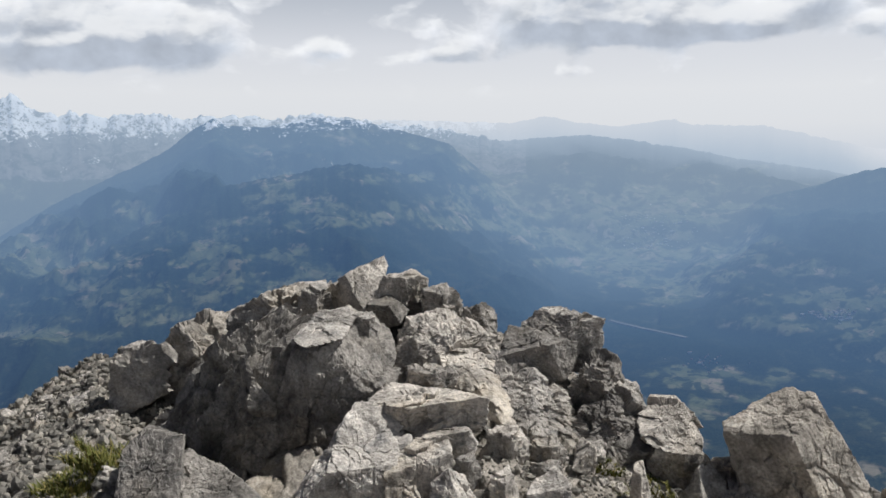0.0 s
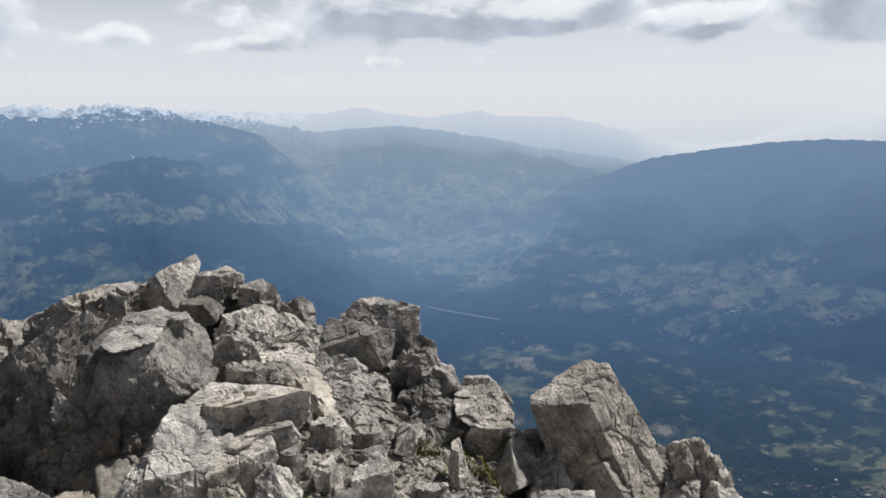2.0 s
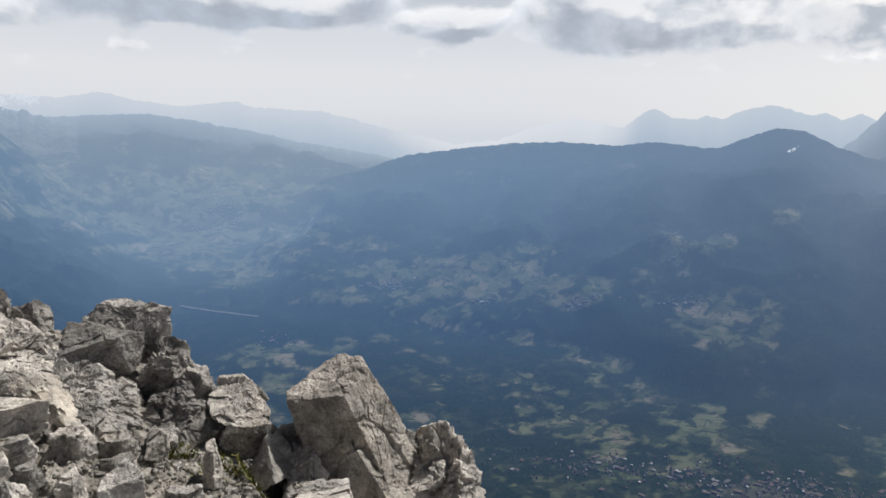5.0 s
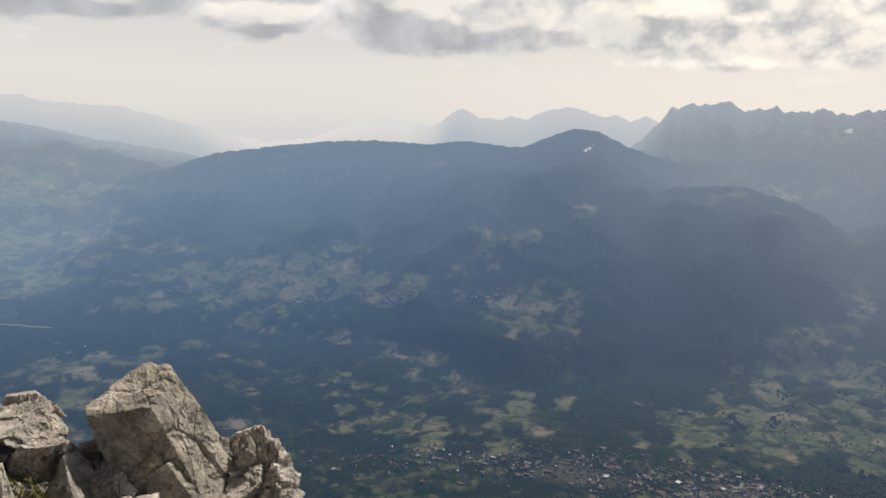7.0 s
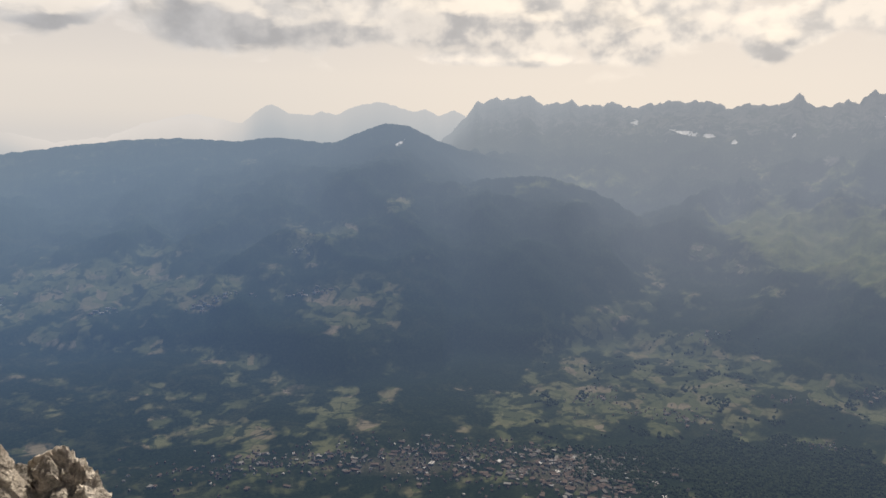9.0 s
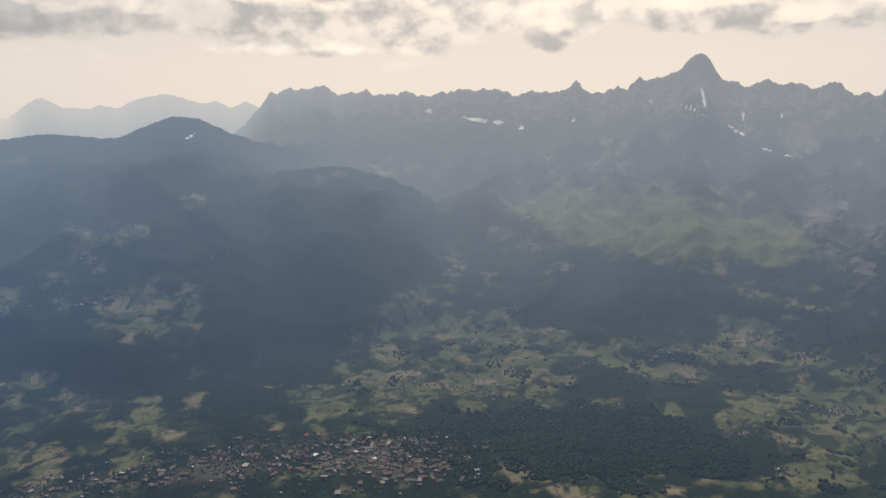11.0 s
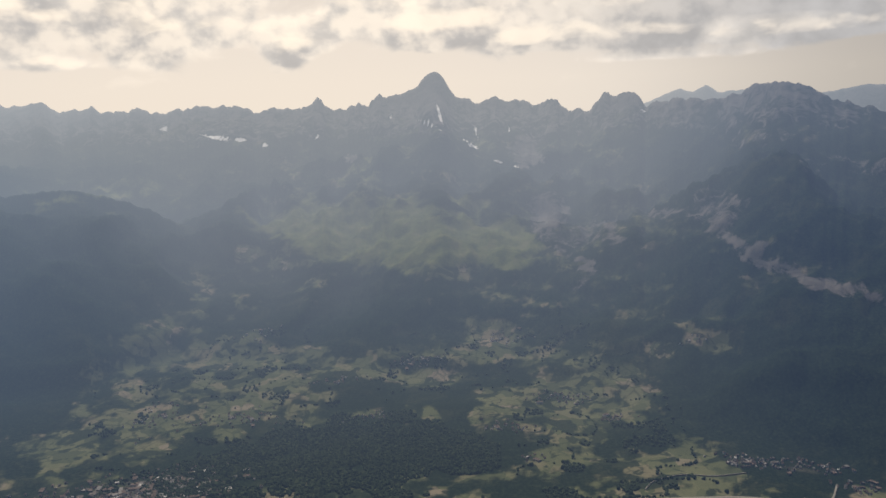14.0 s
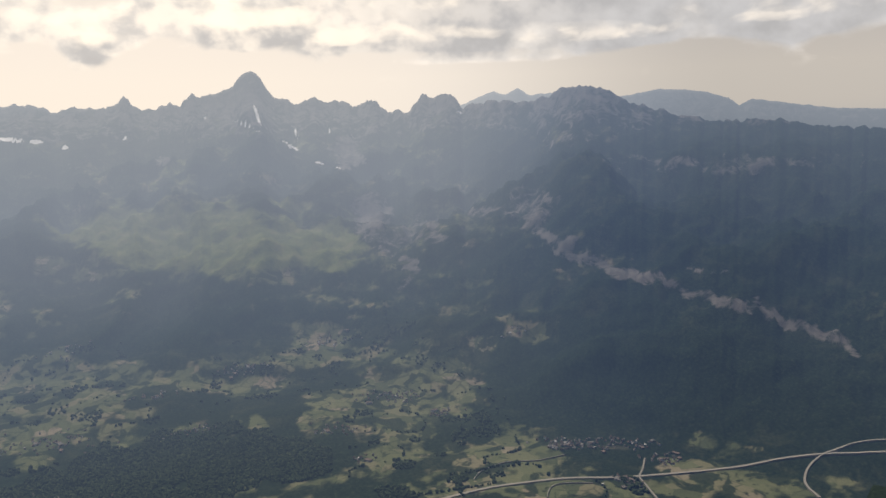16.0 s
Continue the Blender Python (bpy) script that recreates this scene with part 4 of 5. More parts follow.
boulder(0.32, 7.86, -0.05, 0.42, 0.50, 0.36, (-12, -1, -2), 314, 5, ROCK_SHADED, "shade-toned jagged rock on the crest", planes=((-0.3, 0, -0.95, 0.95), (0.3, 0, -0.95, 0.95), (1, 0, 0.04, 0.97), (0.46, 0, 0.89, 1.01), (-0.42, 0, 0.91, 0.79), (-0.96, 0, 0.29, 0.76), (-0.3, -0.9, 0.3, 0.7), (0.5, -0.7, 0.4, 0.9), (0, 1, 0, 1)), chip=0.9, rough=0.1)
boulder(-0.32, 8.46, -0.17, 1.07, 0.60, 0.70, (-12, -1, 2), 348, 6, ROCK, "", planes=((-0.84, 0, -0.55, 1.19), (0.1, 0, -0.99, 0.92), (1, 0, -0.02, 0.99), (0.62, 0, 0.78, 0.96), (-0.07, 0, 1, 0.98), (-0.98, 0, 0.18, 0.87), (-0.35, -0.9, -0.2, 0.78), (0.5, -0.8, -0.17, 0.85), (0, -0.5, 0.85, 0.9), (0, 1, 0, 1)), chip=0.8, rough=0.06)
boulder(0.16, 7.27, -0.31, 1.23, 1.20, 0.95, (-15, -1, -1), 315, 7, ROCK_WARM_LIT, "sloping weathered bedrock under the crest", planes=((-1, 0, -0.09, 1), (-0.4, 0, -0.92, 0.98), (0, 0, -1, 1), (0.98, 0, -0.22, 1.02), (0.84, 0, 0.54, 0.73), (0.54, 0, 0.84, 0.71), (-0.14, 0, 0.99, 1.02), (-0.94, 0, 0.33, 1.07), (-1, 0, 0.06, 0.99), (-0.1, -0.7, 0.7, 0.7), (-0.6, -0.7, 0.3, 0.8), (0.5, -0.6, 0.6, 0.85), (0, 1, 0, 1)), chip=0.75, rough=0.07)
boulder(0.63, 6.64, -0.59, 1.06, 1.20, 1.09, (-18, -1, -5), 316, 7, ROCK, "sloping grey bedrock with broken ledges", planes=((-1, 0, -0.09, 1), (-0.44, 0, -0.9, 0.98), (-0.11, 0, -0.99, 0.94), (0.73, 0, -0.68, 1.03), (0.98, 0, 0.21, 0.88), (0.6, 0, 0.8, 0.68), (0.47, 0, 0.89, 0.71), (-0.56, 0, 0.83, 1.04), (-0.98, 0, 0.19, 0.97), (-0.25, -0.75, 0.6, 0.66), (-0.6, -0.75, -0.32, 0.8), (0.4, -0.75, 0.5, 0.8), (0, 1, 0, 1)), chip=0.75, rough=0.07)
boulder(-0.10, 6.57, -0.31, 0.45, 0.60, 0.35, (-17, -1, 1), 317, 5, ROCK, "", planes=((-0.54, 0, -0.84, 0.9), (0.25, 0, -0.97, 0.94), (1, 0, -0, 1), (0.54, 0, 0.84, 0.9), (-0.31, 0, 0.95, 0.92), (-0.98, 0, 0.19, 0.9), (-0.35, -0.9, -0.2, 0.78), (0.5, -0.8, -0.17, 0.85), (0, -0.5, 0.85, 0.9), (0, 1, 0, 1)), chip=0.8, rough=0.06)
boulder(-0.13, 5.87, -0.31, 0.91, 0.90, 0.45, (-18, -1, 1), 318, 6, ROCK_WARM_LIT, "pale cracked slab with sharp edges", planes=((-0.86, 0, -0.52, 0.63), (-0.5, 0, -0.87, 0.66), (0.62, 0, -0.79, 1.04), (1, 0, -0.08, 0.97), (0.48, 0, 0.88, 0.76), (0.22, 0, 0.98, 0.81), (-0.92, 0, 0.39, 1.09), (-0.15, -0.5, 0.85, 0.6), (0.2, -0.95, -0.27, 0.8), (-0.6, -0.75, -0.22, 0.85), (0, 1, 0, 1)), chip=0.5, rough=0.05)
boulder(-0.68, 5.43, -0.60, 0.91, 1.00, 1.00, (-22, -1, 7), 319, 7, ROCK_PALE_LIT, "large pale weathered block with sharp edges", planes=((0, 0, -1, 1), (1, 0, -0.09, 0.98), (1, 0, 0.09, 1.01), (0.29, 0, 0.96, 1.05), (-0.1, 0, 0.99, 0.96), (-0.79, 0, 0.61, 0.48), (-0.98, 0, 0.21, 0.77), (-0.6, -0.5, 0.62, 0.62), (0.15, -0.75, 0.65, 0.6), (0.25, -0.97, -0.37, 0.72), (0, 1, 0, 1)), chip=0.4, rough=0.05)
boulder(-0.18, 5.42, -0.68, 0.51, 0.80, 0.95, (-23, -1, 2), 320, 6, ROCK_WARM_LIT, "pale blocky rock below the ridge", planes=((-1, 0, -0.03, 0.99), (0, 0, -1, 1), (1, 0, 0.05, 0.95), (0.84, 0, 0.54, 1.02), (0.48, 0, 0.88, 1.04), (-0.07, 0, 1, 0.97), (-0.82, 0, 0.57, 0.97), (-0.1, -0.5, 0.85, 0.62), (0.1, -0.97, -0.22, 0.72), (0, 1, 0, 1)), chip=0.45, rough=0.05)
boulder(0.05, 5.62, -0.43, 0.39, 0.50, 0.29, (-20, -1, -1), 321, 6, ROCK_PALE_LIT, "flat pale stone wedged in a gap", planes=((-0.84, 0, -0.54, 0.82), (0, 0, -1, 1), (0.96, 0, -0.29, 1.03), (0.9, 0, 0.44, 0.79), (0.49, 0, 0.87, 0.71), (-0.82, 0, 0.57, 0.85), (-0.1, -0.5, 0.85, 0.6), (0.2, -0.95, -0.27, 0.8), (0, 1, 0, 1)), chip=0.4, rough=0.05)
boulder(0.06, 4.92, -0.66, 0.36, 0.50, 0.53, (-25, -1, -1), 322, 6, ROCK_PALE_LIT, "", planes=((0, 0, -1, 1), (0.99, 0, 0.11, 0.89), (0.78, 0, 0.63, 0.8), (0.34, 0, 0.94, 0.88), (-0.49, 0, 0.87, 0.97), (-0.99, 0, 0.11, 0.89), (-0.4, -0.85, 0.3, 0.7), (0.5, -0.6, 0.6, 0.75), (0, 1, 0, 1)), chip=0.5, rough=0.05)
boulder(0.15, 5.27, -0.55, 0.23, 0.40, 0.29, (-22, -1, -2), 323, 5, ROCK_SHADED, "", planes=((-0.56, 0, -0.83, 0.68), (0.76, 0, -0.65, 0.85), (0.9, 0, 0.43, 0.84), (-0.3, 0, 0.95, 0.82), (-0.84, 0, 0.54, 0.77), (-0.35, -0.9, -0.2, 0.78), (0.5, -0.8, -0.17, 0.85), (0, -0.5, 0.85, 0.9), (0, 1, 0, 1)), chip=0.5, rough=0.05)
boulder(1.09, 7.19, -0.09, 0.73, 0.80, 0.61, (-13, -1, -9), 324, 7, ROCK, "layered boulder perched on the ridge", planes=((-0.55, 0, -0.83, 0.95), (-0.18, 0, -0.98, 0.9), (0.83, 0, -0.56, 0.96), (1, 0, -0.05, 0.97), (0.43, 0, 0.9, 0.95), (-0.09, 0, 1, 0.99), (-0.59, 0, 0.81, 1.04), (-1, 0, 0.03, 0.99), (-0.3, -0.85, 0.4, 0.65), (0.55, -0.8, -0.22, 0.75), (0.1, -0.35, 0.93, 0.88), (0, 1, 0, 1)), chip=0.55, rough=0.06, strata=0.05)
boulder(0.83, 6.87, -0.15, 0.72, 0.70, 0.58, (-15, -1, -7), 325, 6, ROCK_SHADED, "faceted shade-toned boulder wedged on the ridge", planes=((-0.82, 0, -0.57, 0.8), (-0.66, 0, -0.75, 0.71), (-0.35, 0, -0.94, 0.79), (0.73, 0, -0.68, 0.99), (0.99, 0, -0.15, 0.93), (0.35, 0, 0.94, 0.75), (0.26, 0, 0.96, 0.77), (-0.97, 0, 0.26, 0.98), (-0.1, -0.98, -0.52, 0.66), (-0.4, -0.5, 0.77, 0.66), (0.75, -0.65, -0.05, 0.8), (0.1, -0.5, 0.85, 0.75), (0, 1, 0, 1)), chip=0.3, rough=0.05)
boulder(1.34, 6.69, -0.41, 0.49, 0.80, 0.68, (-17, -1, -11), 326, 6, ROCK_SHADED, "shade-toned layered rock on the flank of the ridge", planes=((-0.13, 0, -0.99, 0.97), (0.67, 0, -0.74, 0.85), (0.88, 0, 0.47, 0.77), (0.48, 0, 0.88, 0.83), (-0.72, 0, 0.69, 0.76), (-1, 0, -0, 1), (-0.35, -0.9, -0.2, 0.78), (0.5, -0.8, -0.17, 0.85), (0, -0.5, 0.85, 0.9), (0, 1, 0, 1)), chip=0.9, rough=0.08, strata=0.05)
boulder(1.35, 6.33, -0.61, 0.71, 0.80, 0.61, (-19, -1, -12), 327, 6, ROCK_SHADED, "shade-toned layered rock on the flank of the ridge", planes=((-0.94, 0, -0.35, 1.03), (-0.15, 0, -0.99, 0.95), (0.55, 0, -0.84, 0.98), (0.98, 0, 0.21, 0.87), (0.83, 0, 0.56, 0.95), (-0.34, 0, 0.94, 0.78), (-0.91, 0, 0.42, 0.79), (-0.3, -0.85, 0.4, 0.7), (0.4, -0.7, 0.6, 0.85), (0, 1, 0, 1)), chip=0.9, rough=0.08, strata=0.05)
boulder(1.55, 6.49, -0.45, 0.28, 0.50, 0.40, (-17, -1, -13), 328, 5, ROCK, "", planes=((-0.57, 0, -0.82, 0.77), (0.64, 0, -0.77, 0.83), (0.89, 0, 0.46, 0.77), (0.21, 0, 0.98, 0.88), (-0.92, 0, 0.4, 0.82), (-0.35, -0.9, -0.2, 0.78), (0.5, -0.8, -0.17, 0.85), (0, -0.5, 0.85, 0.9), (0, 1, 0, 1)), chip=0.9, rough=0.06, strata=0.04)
boulder(1.79, 6.11, -0.54, 0.52, 0.70, 0.48, (-19, -1, -16), 329, 6, ROCK_WARM_LIT, "pale boulder at the edge of the ridge", planes=((-0.93, 0, -0.37, 0.88), (-0.53, 0, -0.85, 0.81), (-0.11, 0, -0.99, 0.9), (0.97, 0, -0.24, 1.06), (0.95, 0, 0.33, 0.82), (0.69, 0, 0.72, 0.84), (-0.09, 0, 1, 0.98), (-0.86, 0, 0.52, 0.92), (-0.25, -0.6, 0.75, 0.68), (0.3, -0.9, 0.3, 0.8), (0, 1, 0, 1)), chip=0.5, rough=0.06)
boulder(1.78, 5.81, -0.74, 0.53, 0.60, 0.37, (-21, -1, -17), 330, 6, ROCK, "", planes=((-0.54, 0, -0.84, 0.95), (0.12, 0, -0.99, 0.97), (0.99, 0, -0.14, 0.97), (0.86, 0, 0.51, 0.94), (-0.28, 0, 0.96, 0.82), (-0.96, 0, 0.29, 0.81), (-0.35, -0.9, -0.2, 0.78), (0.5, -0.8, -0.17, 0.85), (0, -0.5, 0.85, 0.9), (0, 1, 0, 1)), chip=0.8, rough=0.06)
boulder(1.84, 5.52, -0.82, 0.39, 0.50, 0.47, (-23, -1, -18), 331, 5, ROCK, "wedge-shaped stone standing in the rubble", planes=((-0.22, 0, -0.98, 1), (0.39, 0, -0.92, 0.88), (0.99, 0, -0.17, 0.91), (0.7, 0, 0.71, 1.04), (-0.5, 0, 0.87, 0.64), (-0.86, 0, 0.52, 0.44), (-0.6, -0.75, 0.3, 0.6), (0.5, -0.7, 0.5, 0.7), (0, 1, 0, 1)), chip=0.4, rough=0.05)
boulder(2.14, 5.79, -0.79, 0.31, 0.50, 0.25, (-21, -1, -20), 332, 5, ROCK_PALE_LIT, "", planes=((-0.84, 0, -0.54, 0.86), (0.27, 0, -0.96, 0.86), (0.96, 0, 0.29, 0.78), (-0.16, 0, 0.99, 0.91), (-0.94, 0, 0.34, 0.93), (-0.35, -0.9, -0.2, 0.78), (0.5, -0.8, -0.17, 0.85), (0, -0.5, 0.85, 0.9), (0, 1, 0, 1)), chip=0.5, rough=0.05)
boulder(2.09, 5.33, -0.99, 0.35, 0.70, 0.66, (-25, -1, -21), 333, 6, ROCK_WARM_LIT, "broken slab at the foot of the leaning boulder", planes=((0, 0, -1, 1), (1, 0, -0.04, 0.99), (0.61, 0, 0.8, 0.74), (0.14, 0, 0.99, 0.9), (-0.96, 0, 0.28, 0.91), (-1, 0, -0, 1), (-0.3, -0.7, 0.6, 0.7), (0.5, -0.7, 0.5, 0.8), (0, 1, 0, 1)), chip=0.7, rough=0.06)
boulder(2.06, 4.86, -0.93, 0.42, 0.60, 0.31, (-26, -1, -23), 334, 6, ROCK_PALE_LIT, "", planes=((0, 0, -1, 1), (0.99, 0, 0.11, 0.89), (0.09, 0, 1, 0.95), (-0.77, 0, 0.63, 1.02), (-1, 0, -0, 1), (-0.1, -0.5, 0.85, 0.6), (0, 1, 0, 1)), chip=0.6, rough=0.06)
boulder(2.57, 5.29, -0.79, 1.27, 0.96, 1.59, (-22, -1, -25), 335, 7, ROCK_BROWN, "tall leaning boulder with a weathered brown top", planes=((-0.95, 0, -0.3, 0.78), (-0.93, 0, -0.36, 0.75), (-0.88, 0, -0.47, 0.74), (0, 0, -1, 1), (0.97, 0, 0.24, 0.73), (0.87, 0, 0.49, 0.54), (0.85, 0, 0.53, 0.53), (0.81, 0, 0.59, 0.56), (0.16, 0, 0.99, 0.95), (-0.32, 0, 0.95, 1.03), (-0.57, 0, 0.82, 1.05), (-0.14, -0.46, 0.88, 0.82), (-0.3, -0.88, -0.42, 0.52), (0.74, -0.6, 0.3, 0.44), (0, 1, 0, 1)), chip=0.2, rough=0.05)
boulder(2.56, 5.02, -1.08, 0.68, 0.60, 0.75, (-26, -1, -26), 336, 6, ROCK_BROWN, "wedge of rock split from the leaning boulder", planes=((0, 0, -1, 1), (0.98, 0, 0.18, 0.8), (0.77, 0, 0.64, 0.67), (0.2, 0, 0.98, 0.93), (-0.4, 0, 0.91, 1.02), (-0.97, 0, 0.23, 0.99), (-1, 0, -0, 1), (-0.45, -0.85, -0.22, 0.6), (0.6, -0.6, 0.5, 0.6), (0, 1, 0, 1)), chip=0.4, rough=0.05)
boulder(3.19, 4.95, -1.03, 0.56, 0.66, 0.87, (-24, -1, -32), 337, 6, ROCK_WARM_LIT, "rounded rough rock beside the leaning boulder", planes=((0, 0, -1, 1), (0.97, 0, 0.23, 0.75), (0.79, 0, 0.61, 0.73), (0.31, 0, 0.95, 0.85), (-0.4, 0, 0.91, 1.05), (-1, 0, 0.09, 0.93), (-1, 0, 0.06, 0.94), (-0.3, -0.85, 0.35, 0.75), (0.5, -0.75, 0.4, 0.85), (0, 1, 0, 1)), chip=1, rough=0.11)
boulder(3.10, 5.46, -1.14, 0.31, 0.40, 0.67, (-24, -1, -29), 338, 5, ROCK_SHADED, "", planes=((-0.6, 0, -0.8, 0.82), (0.39, 0, -0.92, 0.91), (0.99, 0, 0.12, 0.93), (0.17, 0, 0.99, 0.95), (-0.21, 0, 0.98, 1.02), (-0.98, 0, 0.22, 0.92), (-0.35, -0.9, -0.2, 0.78), (0.5, -0.8, -0.17, 0.85), (0, -0.5, 0.85, 0.9), (0, 1, 0, 1)), chip=0.6, rough=0.06)
boulder(0.39, 5.05, -0.65, 0.20, 0.36, 0.45, (-24, -1, -4), 339, 6, ROCK_PALE_LIT, "", planes=((0, 0, -1, 1), (1, 0, -0, 1), (0.73, 0, 0.69, 0.95), (-0.33, 0, 0.94, 0.82), (-0.99, 0, 0.15, 0.84), (-0.35, -0.9, -0.2, 0.78), (0.5, -0.8, -0.17, 0.85), (0, -0.5, 0.85, 0.9), (0, 1, 0, 1)), chip=0.5, rough=0.05)
boulder(0.68, 5.02, -0.62, 0.31, 0.44, 0.39, (-24, -1, -8), 340, 6, ROCK_PALE_LIT, "pale angular block in the hollow", planes=((-0.19, 0, -0.98, 0.97), (0.39, 0, -0.92, 0.93), (1, 0, 0.03, 0.98), (0.61, 0, 0.79, 0.94), (-0.5, 0, 0.87, 0.74), (-0.99, 0, 0.17, 0.85), (-0.1, -0.6, 0.8, 0.65), (0.1, -0.97, -0.22, 0.8), (0, 1, 0, 1)), chip=0.4, rough=0.05)
boulder(1.33, 5.20, -0.64, 0.15, 0.24, 0.37, (-23, -1, -14), 341, 5, ROCK_PALE_LIT, "thin stone standing on its edge", planes=((-0.06, 0, -1, 0.95), (0.96, 0, -0.27, 1.02), (0.86, 0, 0.52, 0.75), (-0.19, 0, 0.98, 0.93), (-0.97, 0, 0.25, 0.75), (-0.35, -0.9, -0.2, 0.78), (0.5, -0.8, -0.17, 0.85), (0, -0.5, 0.85, 0.9), (0, 1, 0, 1)), chip=0.4, rough=0.05)
boulder(1.04, 5.67, -0.61, 0.18, 0.30, 0.30, (-21, -1, -10), 342, 5, ROCK_WARM_LIT, "", planes=((-0.2, 0, -0.98, 0.82), (0.99, 0, -0.14, 0.93), (0.48, 0, 0.88, 0.83), (-0.54, 0, 0.84, 0.9), (-0.99, 0, 0.17, 0.88), (-0.4, -0.6, 0.7, 0.7), (0.4, -0.9, -0.32, 0.75), (0, 1, 0, 1)), chip=0.4, rough=0.05)
boulder(0.47, 5.75, -0.56, 0.36, 0.50, 0.31, (-21, -1, -5), 343, 5, ROCK_WARM_LIT, "", planes=((-0.67, 0, -0.74, 0.99), (0.14, 0, -0.99, 0.94), (0.94, 0, -0.35, 0.89), (0.81, 0, 0.59, 0.89), (-0.14, 0, 0.99, 0.94), (-0.96, 0, 0.28, 0.84), (-0.35, -0.9, -0.2, 0.78), (0.5, -0.8, -0.17, 0.85), (0, -0.5, 0.85, 0.9), (0, 1, 0, 1)), chip=0.8, rough=0.06)
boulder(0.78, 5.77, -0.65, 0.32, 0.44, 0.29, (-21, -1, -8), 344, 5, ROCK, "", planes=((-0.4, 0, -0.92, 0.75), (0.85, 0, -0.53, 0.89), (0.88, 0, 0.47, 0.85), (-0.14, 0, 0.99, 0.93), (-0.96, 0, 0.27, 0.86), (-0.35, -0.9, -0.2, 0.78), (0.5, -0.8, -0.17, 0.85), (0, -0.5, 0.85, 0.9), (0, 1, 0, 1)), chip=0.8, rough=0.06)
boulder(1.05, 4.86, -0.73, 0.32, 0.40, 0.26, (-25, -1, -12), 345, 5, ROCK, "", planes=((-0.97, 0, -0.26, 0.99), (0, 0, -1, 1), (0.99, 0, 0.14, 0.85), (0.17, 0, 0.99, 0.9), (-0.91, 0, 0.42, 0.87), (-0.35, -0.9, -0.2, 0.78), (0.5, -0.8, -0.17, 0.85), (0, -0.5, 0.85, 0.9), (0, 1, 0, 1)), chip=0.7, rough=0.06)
boulder(-2.18, 5.59, -0.78, 0.60, 0.80, 0.88, (-22, -0, 21), 346, 6, ROCK_SHADED, "shade-toned smooth slab split by a deep crack", planes=((-0.14, 0, -0.99, 0.92), (0.96, 0, -0.28, 0.74), (0.25, 0, 0.97, 1), (-0.5, 0, 0.87, 0.81), (-0.94, 0, 0.33, 0.68), (-0.3, -0.8, 0.5, 0.7), (0, 1, 0, 1)), chip=0.35, rough=0.05)
boulder(-1.70, 5.75, -0.93, 0.85, 0.80, 0.74, (-23, -0, 16), 347, 6, ROCK_SHADED, "shade-toned smooth slab split by a deep crack", planes=((0, 0, -1, 1), (0.94, 0, 0.33, 0.62), (0.78, 0, 0.62, 0.49), (0.54, 0, 0.84, 0.6), (-0.34, 0, 0.94, 1.1), (-0.98, 0, 0.19, 0.79), (-0.1, -0.8, 0.55, 0.7), (0, 1, 0, 1)), chip=0.35, rough=0.05)


# ---- smaller stones on the ridge ----
def scatter_stones():
    rng = np.random.default_rng(5)
    kinds = [rock_mesh("stone", (0.5, 0.42, 0.36), 300 + k, 4 if k < 8 else 3, chip=0.7) for k in range(16)]
    mats = (ROCK, ROCK_SHADED, ROCK_WARM_LIT, ROCK_PALE_LIT)
    for k, me in enumerate(kinds):
        me.materials.append(mats[k % 4])
    for i in range(190):
        b = rng.uniform(-31, -20) if i % 3 else rng.uniform(2, 24)
        far = float(np.interp(b, (-30, -18, -5, 5, 15, 25, 36), (13, 11, 8.9, 8.3, 7.4, 6.9, 6.6)))
        r = rng.uniform(4.8, far + 0.2) if b < 0 else rng.uniform(4.8, 6.6)
        size = float(np.clip(rng.lognormal(-1.75, 0.5), 0.08, 0.42))
        size *= 0.7 if b < 0 else 0.6
        x, y = r * math.sin(radians(b)), r * math.cos(radians(b))
        z = float(summit_surface(np.array([x]), np.array([y]))[0])
        ob = new("stone", kinds[int(rng.integers(0, 8)) if size > 0.22 else int(rng.integers(8, 16))])
        ob.matrix_basis = pose(x, y, z + size * 0.12, rng.uniform(-25, 25), rng.uniform(-25, 35), rng.uniform(0, 360)) @ Matrix.Diagonal((size, size, size * rng.uniform(0.7, 1.2), 1))
        tagged(ob, "angular limestone stone lying on the summit ridge", "stone", "stones on the ridge")


